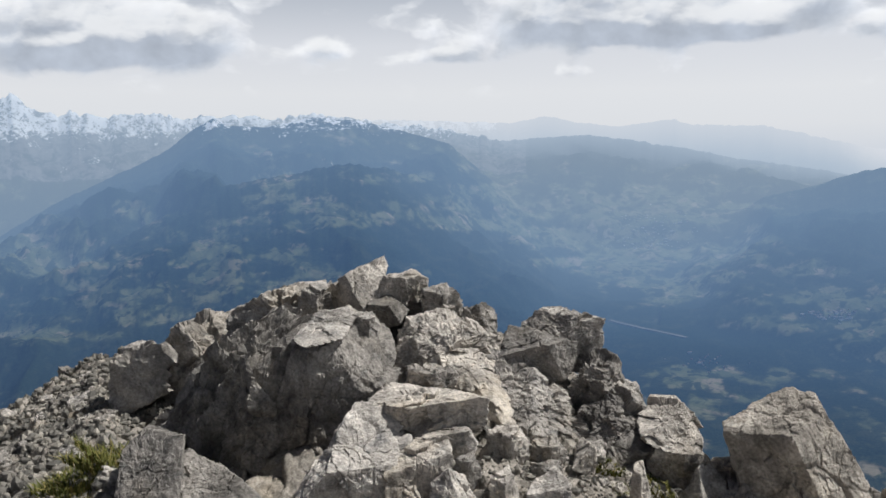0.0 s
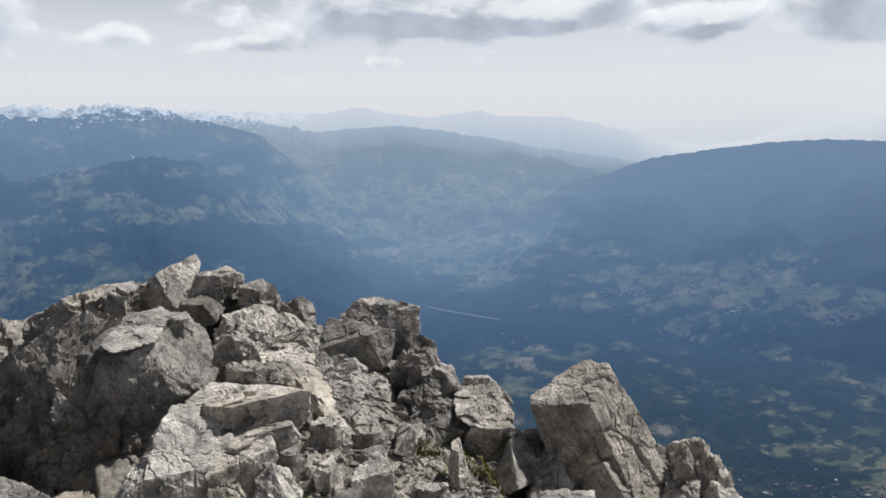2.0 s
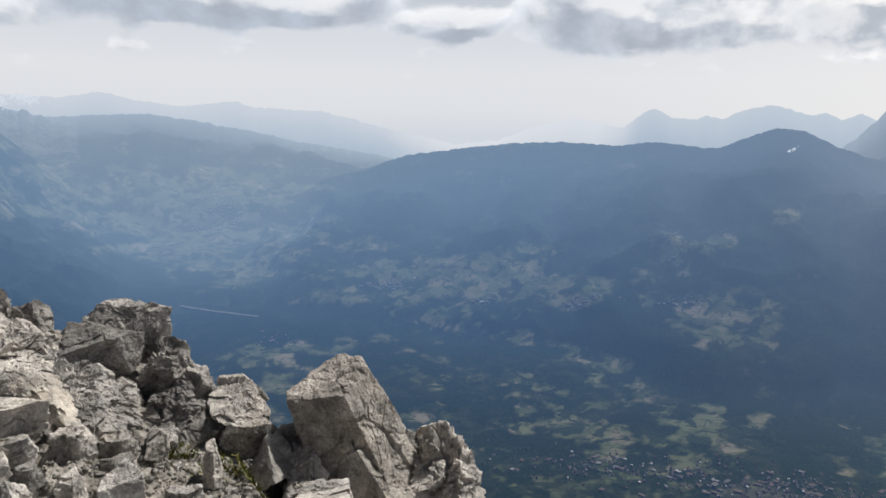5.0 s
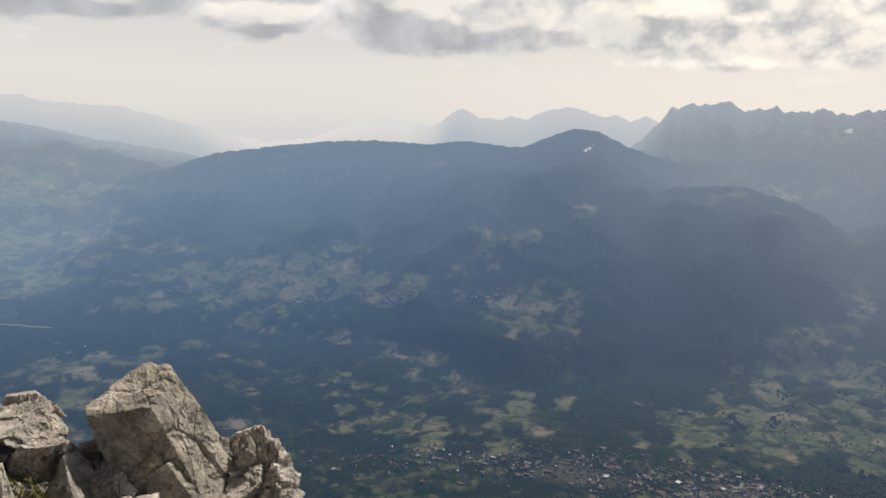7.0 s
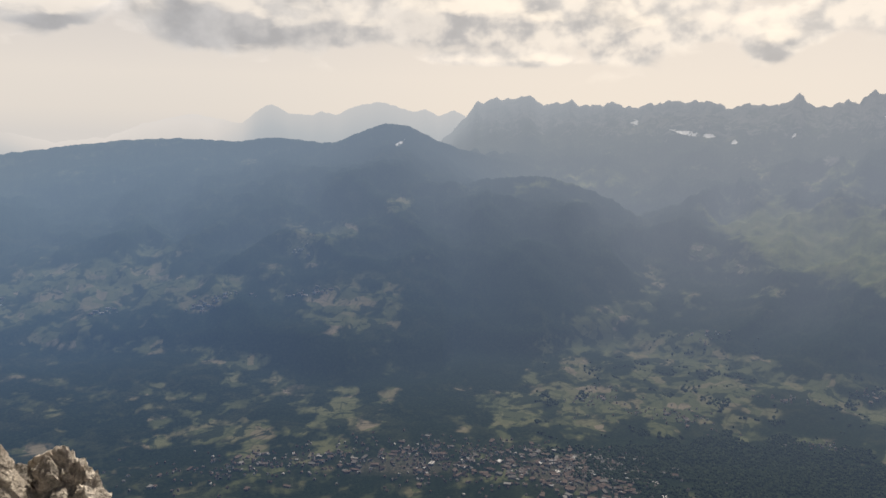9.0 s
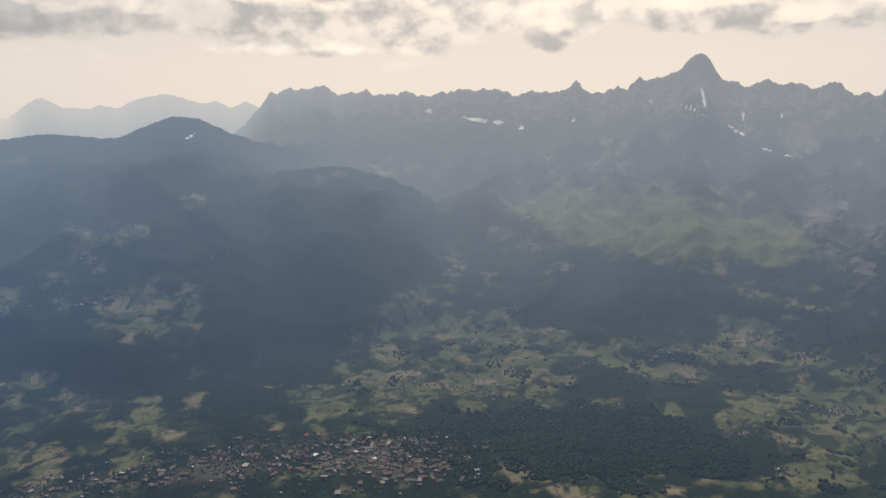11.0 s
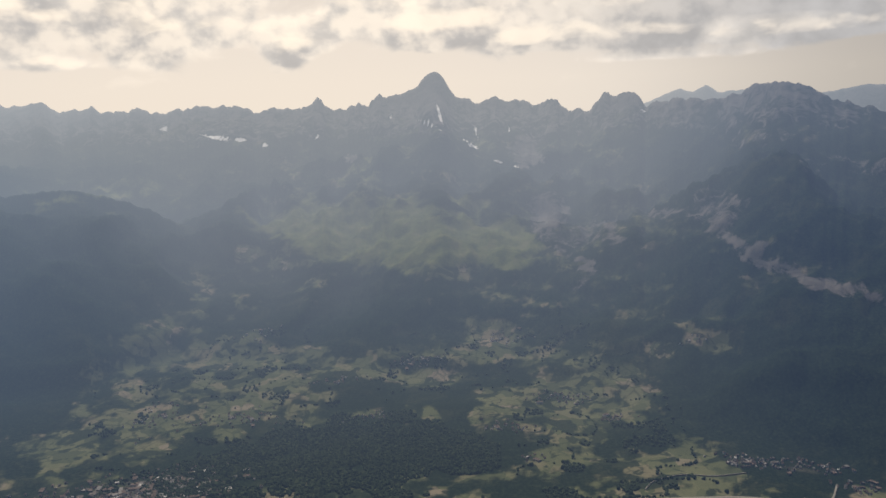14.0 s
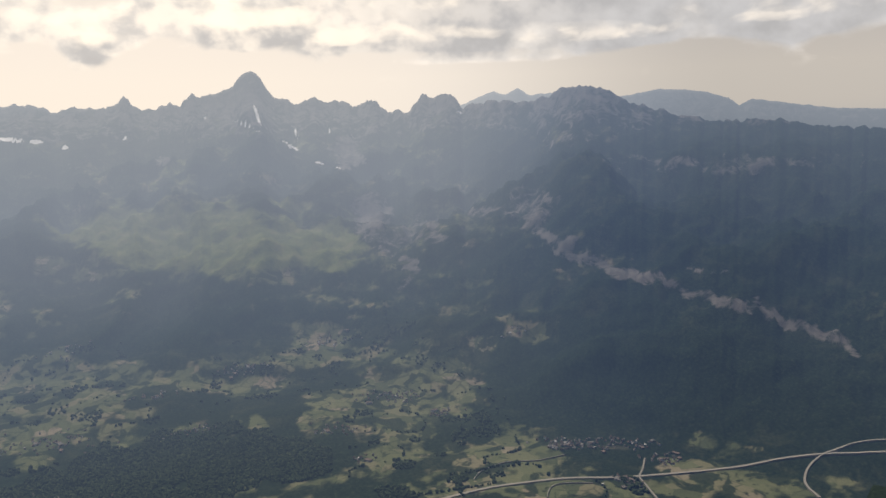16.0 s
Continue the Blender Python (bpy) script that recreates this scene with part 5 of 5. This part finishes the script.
def gravel():
    """Loose chips of limestone in the hollows and on the scree slope."""
    rng = np.random.default_rng(8)
    v0, f0 = BALLS_LOW
    n = 17000
    b = np.where(rng.random(n) < 0.6, rng.uniform(-32, -19, n), rng.uniform(0, 24, n))
    far = np.interp(b, (-30, -18, -5, 5, 15, 25, 36), (13, 11, 8.9, 8.3, 7.4, 6.9, 6.6))
    r = 4.6 + (far + 0.3 - 4.6) * rng.random(n) ** np.where(b < -13, 0.8, 1.6)
    x, y = r * np.sin(np.radians(b)), r * np.cos(np.radians(b))
    z = summit_surface(x, y)
    size = np.clip(rng.lognormal(-3.95, 0.5, n), 0.010, 0.055) * np.where(b < -13, 1.2, 0.55)
    shape = v0[None] * (1 + rng.uniform(-0.35, 0.35, (n, len(v0), 1))) * size[:, None, None] * rng.uniform(0.6, 1.2, (n, 1, 3))
    verts = shape + np.stack([x, y, z + size * 0.3], 1)[:, None]
    faces = f0[None] + (np.arange(n) * len(v0))[:, None, None]
    me = bpy.data.meshes.new("gravel")
    me.from_pydata(verts.reshape(-1, 3).tolist(), [], faces.reshape(-1, 3).tolist())
    me.materials.append(GRAVEL)
    return tagged(new("gravel", me), "loose grey limestone chips and scree", "gravel", kind="stuff")


def gravel_material():
    m, n = material("limestone_chips")
    rnd = n.add("ShaderNodeNewGeometry").outputs["Random Per Island"]
    col = n.ramp(rnd, [(0.0, (0.10, 0.096, 0.088)), (0.4, (0.19, 0.18, 0.16)), (0.8, (0.29, 0.27, 0.235)), (1.0, (0.42, 0.39, 0.34))])
    grain = n.noise(n.add("ShaderNodeTexCoord").outputs["Object"], 90.0, 4, 0.7)
    col = n.mix(1.0, col, n.ramp(grain, [(0.3, (0.7, 0.7, 0.7)), (0.7, (1.15, 1.15, 1.15))]), "MULTIPLY")
    n.add("ShaderNodeOutputMaterial", {0: finish(n, col, 0.95, grain, 0.5, 0.01, 0.1)})
    return m


def grass_material():
    m, n = material("alpine_grass")
    rnd = n.add("ShaderNodeNewGeometry").outputs["Random Per Island"]
    col = n.ramp(rnd, [(0.0, (0.05, 0.06, 0.012)), (0.5, (0.10, 0.105, 0.025)), (0.8, (0.17, 0.15, 0.04)), (1.0, (0.24, 0.19, 0.075))])
    n.add("ShaderNodeOutputMaterial", {0: finish(n, col, 0.8, None, spec=0.2)})
    return m


def grass_tuft(x, y, size, seed, blades=170, tall=1.0):
    rng = np.random.default_rng(seed)
    verts, faces = [], []
    ground_z, at_x, at_y = summit_surface(np.array([x, x + 0.2, x]), np.array([y, y, y + 0.2]))
    slope_x, slope_y = (at_x - ground_z) / 0.2, (at_y - ground_z) / 0.2
    for i in range(blades):
        a, d = rng.uniform(0, 6.283), size * math.sqrt(rng.random())
        px, py = d * math.cos(a), d * math.sin(a)
        pz = ground_z + slope_x * px + slope_y * py
        length, lean, way2 = rng.uniform(0.06, 0.17) * tall, rng.uniform(0.2, 1.1), a + rng.normal() * 0.9
        w = rng.uniform(0.004, 0.008)
        sx, sy = -math.sin(way2) * w, math.cos(way2) * w
        k = len(verts)
        for u, ww in ((0, 1.0), (0.5, 0.8), (0.85, 0.45)):
            out, up = length * lean * u * u, length * u * (1 - 0.35 * lean * u)
            bx, by, bz = px + math.cos(way2) * out, py + math.sin(way2) * out, pz - 0.01 + up
            verts += [(bx + sx * ww, by + sy * ww, bz), (bx - sx * ww, by - sy * ww, bz)]
        verts.append((px + math.cos(way2) * length * lean, py + math.sin(way2) * length * lean, pz - 0.01 + length * (1 - 0.35 * lean)))
        faces += [(k, k + 1, k + 3, k + 2), (k + 2, k + 3, k + 5, k + 4), (k + 4, k + 5, k + 6)]
    me = bpy.data.meshes.new("grass_tuft")
    me.from_pydata(verts, [], faces)
    me.materials.append(GRASS)
    ob = new("grass_tuft", me)
    ob.location = (x, y, 0)
    return tagged(ob, "olive green alpine grass tuft between the stones", "grass", "grass tufts")


BALLS_LOW = ball(1)
GRAVEL, GRASS = gravel_material(), grass_material()
scatter_stones()
gravel()
for i, (gx, gy, gs) in enumerate((
    (-2.35, 6.3, 0.30), (-2.15, 6.6, 0.28), (-1.95, 7.0, 0.25), (-2.6, 6.0, 0.25), (-2.3, 5.8, 0.25), (-1.85, 7.35, 0.18), (-2.75, 6.4, 0.2),
    (-2.7, 6.1, 0.3), (-2.85, 5.9, 0.3), (-2.6, 6.35, 0.28), (-2.95, 6.25, 0.26), (-2.75, 5.6, 0.28), (-2.5, 6.7, 0.22), (1.55, 5.5, 0.16), (1.65, 5.2, 0.14),
    (0.10, 5.5, 0.10), (0.55, 6.1, 0.12), (0.75, 5.3, 0.10), (1.2, 5.7, 0.14), (1.35, 5.4, 0.14), (0.25, 6.4, 0.10), (0.3, 4.9, 0.08),
)):
    grass_tuft(gx, gy, gs, 400 + i, int(1800 * gs) + 30, 0.75 if gx < 0 else 0.35)


# ---- what stands in the valley ----
def land_place(b, e):
    """The place on the land at a bearing and dip, as seen from the summit."""
    r = np.linspace(1000, 4000, 500)
    z = land_height(np.full(r.shape, float(b)), r)
    k = int(np.argmax(np.degrees(np.arctan2(z, r)) >= e))
    return r[k] * math.sin(radians(b)), r[k] * math.cos(radians(b)), z[k] + EYE_LEVEL


def land_z(x, y):
    return land_height(np.degrees(np.arctan2(x, y)), np.hypot(x, y)) + EYE_LEVEL


def distant(name, stops, scale=0.5, single=False):
    """A matt surface far off with haze emission painted on; each island, or each object, takes its own tone."""
    m, n = material(name)
    rnd = n.add("ShaderNodeObjectInfo").outputs["Random"] if single else n.add("ShaderNodeNewGeometry").outputs["Random Per Island"]
    col = n.ramp(rnd, stops)
    grain = n.noise(n.add("ShaderNodeTexCoord").outputs["Object"], scale, 4, 0.7)
    col = n.mix(1.0, col, n.ramp(grain, [(0.3, (0.75, 0.75, 0.75)), (0.7, (1.2, 1.2, 1.2))]), "MULTIPLY")
    paint_haze(n, finish(n, col, 1.0, None, spec=0.0))
    return m


WALL_TONES = [(0.0, (0.16, 0.145, 0.13)), (0.6, (0.30, 0.29, 0.265)), (0.85, (0.5, 0.49, 0.47)), (1.0, (0.8, 0.8, 0.78))]
ROOF_TONES = [(0.0, (0.095, 0.075, 0.065)), (0.5, (0.14, 0.108, 0.092)), (0.75, (0.12, 0.118, 0.115)), (0.93, (0.24, 0.235, 0.23)), (1.0, (0.65, 0.65, 0.65))]
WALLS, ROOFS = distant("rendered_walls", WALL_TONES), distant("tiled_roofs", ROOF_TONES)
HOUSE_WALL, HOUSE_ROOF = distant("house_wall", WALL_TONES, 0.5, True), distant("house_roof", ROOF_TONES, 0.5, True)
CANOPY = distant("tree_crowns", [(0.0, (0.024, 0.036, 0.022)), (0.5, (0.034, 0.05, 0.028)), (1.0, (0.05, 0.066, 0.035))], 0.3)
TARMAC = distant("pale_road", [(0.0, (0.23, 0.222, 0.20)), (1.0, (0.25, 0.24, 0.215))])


def house_shape(w, d, h, t):
    """Walls, and a gabled roof that overhangs them: vertices and faces of each."""
    wv = [(i * w / 2, j * d / 2, q) for q in (-0.8, h) for i, j in ((-1, -1), (1, -1), (1, 1), (-1, 1))]
    wf = [(0, 1, 5, 4), (1, 2, 6, 5), (2, 3, 7, 6), (3, 0, 4, 7)]
    o, k = 0.35, t + 0.15
    rv = [(-w / 2 - o, -d / 2 - o, h), (w / 2 + o, -d / 2 - o, h), (w / 2 + o, d / 2 + o, h), (-w / 2 - o, d / 2 + o, h), (-w / 2 - o, 0, h + k), (w / 2 + o, 0, h + k)]
    rf = [(0, 1, 5, 4), (2, 3, 4, 5), (1, 2, 5), (3, 0, 4), (0, 3, 2, 1)]
    return wv, wf, rv, rf


def house_size(rng, large):
    if large:
        return rng.uniform(6, 15), rng.uniform(5, 8), rng.uniform(2.2, 3.2), 0.0
    return rng.uniform(2.4, 4.4), rng.uniform(2.4, 3.6), rng.uniform(1.8, 2.8), rng.uniform(0.8, 1.4)


def house_kinds():
    """A dozen small houses and four long halls, each as two meshes to be shared."""
    rng = np.random.default_rng(77)
    kinds = []
    for k in range(16):
        wv, wf, rv, rf = house_shape(*house_size(rng, k >= 12))
        pair = []
        for name, v, f, m in (("wall", wv, wf, HOUSE_WALL), ("roof", rv, rf, HOUSE_ROOF)):
            me = bpy.data.meshes.new(name)
            me.from_pydata(v, [], f)
            me.materials.append(m)
            pair.append(me)
        kinds.append(pair)
    return kinds


HOUSES = house_kinds()


def town_places(b, e, wide, deep, count, rng):
    cx, cy, _ = land_place(b, e)
    out, across = np.array([cx, cy]) / math.hypot(cx, cy), np.array([cy, -cx]) / math.hypot(cx, cy)
    u, v = rng.normal(size=count) * wide, rng.normal(size=count) * deep
    xs, ys = cx + u * across[0] + v * out[0], cy + u * across[1] + v * out[1]
    return xs, ys, land_z(xs, ys)


def hamlet(b, e, wide, deep, count, seed, label, big):
    """Houses of a village, each one a thing with its walls and roof."""
    rng = np.random.default_rng(seed)
    for x, y, z in zip(*town_places(b, e, wide, deep, count, rng)):
        large = rng.random() < big
        wall, roof = HOUSES[int(rng.integers(12, 16)) if large else int(rng.integers(0, 12))]
        house = new("house")
        house.matrix_basis = pose(x, y, z, 0, 0, rng.choice((17, 107)) + rng.normal() * 14)
        for name, me in (("wall", wall), ("roof", roof)):
            p = new(name, me)
            p.parent = house
        tagged(house, "long pale hall with a low roof" if large else "small pale house with a brown gabled roof", "house", label)


def town(b, e, wide, deep, count, seed, label, big=0.12):
    """Houses with gabled roofs round a centre, in one scatter."""
    rng = np.random.default_rng(seed)
    wv, wf, rv, rf = [], [], [], []
    for x, y, z in zip(*town_places(b, e, wide, deep, count, rng)):
        parts4 = house_shape(*house_size(rng, rng.random() < big))
        a = rng.choice((0.3, 1.87)) + rng.normal() * 0.25
        c, s = math.cos(a), math.sin(a)
        for (v, f), (vs, fs) in (((wv, wf), parts4[:2]), ((rv, rf), parts4[2:])):
            k = len(v)
            v += [(x + px * c - py * s, y + px * s + py * c, z + pz) for px, py, pz in vs]
            f += [tuple(i + k for i in q) for q in fs]
    me = bpy.data.meshes.new("town_houses")
    me.from_pydata(wv + rv, [], wf + [tuple(i + len(wv) for i in f) for f in rf])
    me.materials.append(WALLS)
    me.materials.append(ROOFS)
    me.polygons.foreach_set("material_index", np.array([0] * len(wf) + [1] * len(rf), dtype=np.int32))
    return tagged(new("town_houses", me), label, "houses", kind="stuff")


for i, (b, e, wide, deep, count, label, big) in enumerate((
    (67, -23.4, 75, 55, 520, "town of pale buildings and flat-roofed halls", 0.3), (58, -23.0, 90, 45, 380, "outskirts of the valley town among trees", 0.1), (46, -22.9, 130, 40, 300, "scattered houses on the valley floor", 0.1),
    (110.9, -22.0, 34, 14, 90, "village of red and pale roofs by the road", 0.06), (114.9, -21.7, 26, 12, 45, "houses beyond the village", 0.06), (117.6, -22.6, 22, 12, 30, "houses beside the road junction", 0.1), (114.8, -24.2, 14, 12, 26, "houses along the road bridge", 0.1),
    (97.5, -18.5, 30, 16, 55, "hamlet among green fields", 0.05), (93.3, -20.5, 20, 14, 34, "farm hamlet", 0.05), (101.5, -19.8, 18, 8, 18, "farms among hedges", 0.05), (95.6, -22.6, 14, 8, 12, "farms beside the wood", 0.05), (87.0, -16.1, 34, 12, 36, "hamlet below the wood", 0.05),
    (81.1, -17.0, 26, 12, 28, "hamlet on the field terrace", 0.05), (83.8, -19.6, 26, 12, 26, "farms on the field terrace", 0.05), (74, -19.0, 50, 25, 60, "scattered farms on the slope", 0.05), (93.5, -14.6, 30, 20, 36, "hill hamlet in the meadows", 0.05), (75.8, -13.4, 26, 20, 20, "farms in a clearing", 0.05),
    (68.5, -18.2, 40, 40, 45, "farms beside the stream", 0.05), (46.8, -8.2, 14, 14, 14, "white houses in a clearing", 0.6), (47.3, -11.3, 26, 8, 24, "hillside hamlet", 0.4), (40.8, -11.4, 40, 12, 40, "hillside hamlet", 0.4), (33.6, -11.8, 18, 8, 16, "hillside farms", 0.4),
    (26.5, -10.8, 40, 16, 60, "hillside village", 0.4), (19, -14.6, 40, 24, 26, "houses in the wooded valley", 0.05), (107, -14.2, 18, 7, 12, "chalets in a clearing", 0.05), (14.5, -6.3, 80, 80, 160, "far valley town in the haze", 0.3),
)):
    (hamlet if e < -18.2 and b > 76 else town)(b, e, wide, deep, count, 700 + i, label, big)


def trees(name, label, places, seed, size):
    """Rounded, uneven crowns, one lump each, over many places."""
    rng = np.random.default_rng(seed)
    v0, f0 = BALLS_LOW
    n = len(places)
    x, y = places[:, 0], places[:, 1]
    z = land_z(x, y)
    s = size * np.clip(rng.lognormal(0, 0.3, n), 0.5, 1.8)
    shape = v0[None] * (1 + rng.uniform(-0.3, 0.3, (n, len(v0), 1))) * s[:, None, None] * np.stack([np.ones(n), np.ones(n), rng.uniform(0.8, 1.4, n)], 1)[:, None]
    verts = shape + np.stack([x, y, z + s * 0.7], 1)[:, None]
    faces = f0[None] + (np.arange(n) * len(v0))[:, None, None]
    me = bpy.data.meshes.new(name)
    me.from_pydata(verts.reshape(-1, 3).tolist(), [], faces.reshape(-1, 3).tolist())
    me.materials.append(CANOPY)
    me.polygons.foreach_set("use_smooth", np.ones(len(me.polygons), dtype=bool))
    return tagged(new(name, me), label, "trees", kind="stuff")


def polar(b, r):
    return np.stack([r * np.sin(np.radians(b)), r * np.cos(np.radians(b))], 1)


rng = np.random.default_rng(33)
n = 38000
tb, tr_ = rng.uniform(67, 93, n), rng.uniform(1160, 1680, n)
px = polar(tb, tr_)
middle = np.interp(tb, (67, 74, 82, 88, 93), (1320, 1370, 1400, 1390, 1350))
half = np.interp(tb, (67, 72, 80, 88, 93), (30, 120, 165, 140, 40)) * (1 + 0.5 * fbm(px[:, 0] / 60, px[:, 1] / 60, px[:, 0] * 0, 3, 510))
inside = np.abs(tr_ - middle) < half
tb, tr_ = tb[inside], tr_[inside]
trees("wood", "dark dense mixed wood on the valley side", polar(tb, tr_), 1, 1.75)
# hedgerows and single trees follow thin winding lines through the fields
tb, tr_ = rng.uniform(64, 131, 60000), 1180 + 900 * rng.random(60000) ** 1.2
px = polar(tb, tr_)
line = np.abs(value_noise(px[:, 0] / 75, px[:, 1] / 75, px[:, 0] * 0, 501))
keep = ((line < 0.03) | (value_noise(px[:, 0] / 38, px[:, 1] / 38, px[:, 0] * 0, 503) > 0.62)) & (value_noise(px[:, 0] / 260, px[:, 1] / 260, px[:, 0] * 0, 502) > -0.35) & (tr_ < np.interp(tb, (64, 96, 104, 108, 131), (2080, 2080, 1750, 1480, 1400)))
trees("hedgerow", "hedgerows and small groves between the fields", px[keep][:6500], 2, 2.1)


def strip(name, label, knots, width):
    """A road laid on the land through bearings and dips."""
    pts = [Vector(land_place(b, e)) for b, e in knots]
    line = []
    for i in range(len(pts) - 1):
        p0, p1, p2, p3 = pts[max(i - 1, 0)], pts[i], pts[i + 1], pts[min(i + 2, len(pts) - 1)]
        for k in range(24):
            u = k / 24
            line.append(0.5 * (2 * p1 + (p2 - p0) * u + (2 * p0 - 5 * p1 + 4 * p2 - p3) * u * u + (3 * p1 - p0 - 3 * p2 + p3) * u ** 3))
    line.append(pts[-1])
    xy = np.array([p[:2] for p in line])
    way3 = np.gradient(xy, axis=0)
    side = np.stack([-way3[:, 1], way3[:, 0]], 1) / np.linalg.norm(way3, axis=1)[:, None] * width / 2
    both = np.stack([xy - side, xy + side], 1)
    z = land_z(xy[:, 0], xy[:, 1])
    z = np.convolve(np.pad(z, 8, "edge"), np.ones(17) / 17, "valid") + 2.2
    top = np.concatenate([both, np.stack([z, z], 1)[..., None]], 2)
    low = top.copy()
    low[..., 2] -= 4.0
    ring = np.concatenate([top, low[:, ::-1]], 1).reshape(-1, 3)
    faces = [(i * 4 + j, i * 4 + (j + 1) % 4, i * 4 + 4 + (j + 1) % 4, i * 4 + 4 + j) for i in range(len(line) - 1) for j in range(4)]
    me = bpy.data.meshes.new(name)
    me.from_pydata(ring.tolist(), [], faces)
    me.materials.append(TARMAC)
    return tagged(new(name, me), label, "road", kind="structure")


strip("road", "pale motorway along the valley floor", ((99.5, -26.0), (101.5, -25.6), (103.6, -25.2), (106.2, -24.8), (110.4, -24.3), (115.4, -23.9), (120.1, -23.24), (123.5, -22.43), (126.4, -21.65), (128.8, -21.1), (131.7, -20.54), (134.0, -20.1)), 5.5)
strip("road", "slip road that curves away from the motorway", ((127.9, -23.9), (127.2, -23.4), (126.9, -22.9), (127.15, -22.1), (127.9, -21.4), (129.4, -20.5), (131.6, -19.8)), 3.4)
strip("road", "bridge road that crosses the motorway", ((116.2, -22.7), (116.05, -23.35), (115.85, -23.9), (116.5, -24.6), (117.3, -25.4)), 2.6)
strip("road", "narrow lane winding through green fields", ((103.6, -24.4), (104.3, -23.85), (106.2, -23.3), (108.3, -23.1), (110.5, -22.7)), 1.1)
strip("road", "narrow lane that bends beside the motorway", ((109.1, -25.6), (109.4, -24.9), (110.4, -24.6), (112.5, -24.5)), 1.0)
TARMAC = distant("gravel_bank", [(0.0, (0.12, 0.12, 0.11)), (1.0, (0.13, 0.13, 0.12))])
strip("road", "pale riverside strip in the wooded valley", ((12.0, -12.0), (14.5, -12.5), (17.3, -13.0)), 15.0)
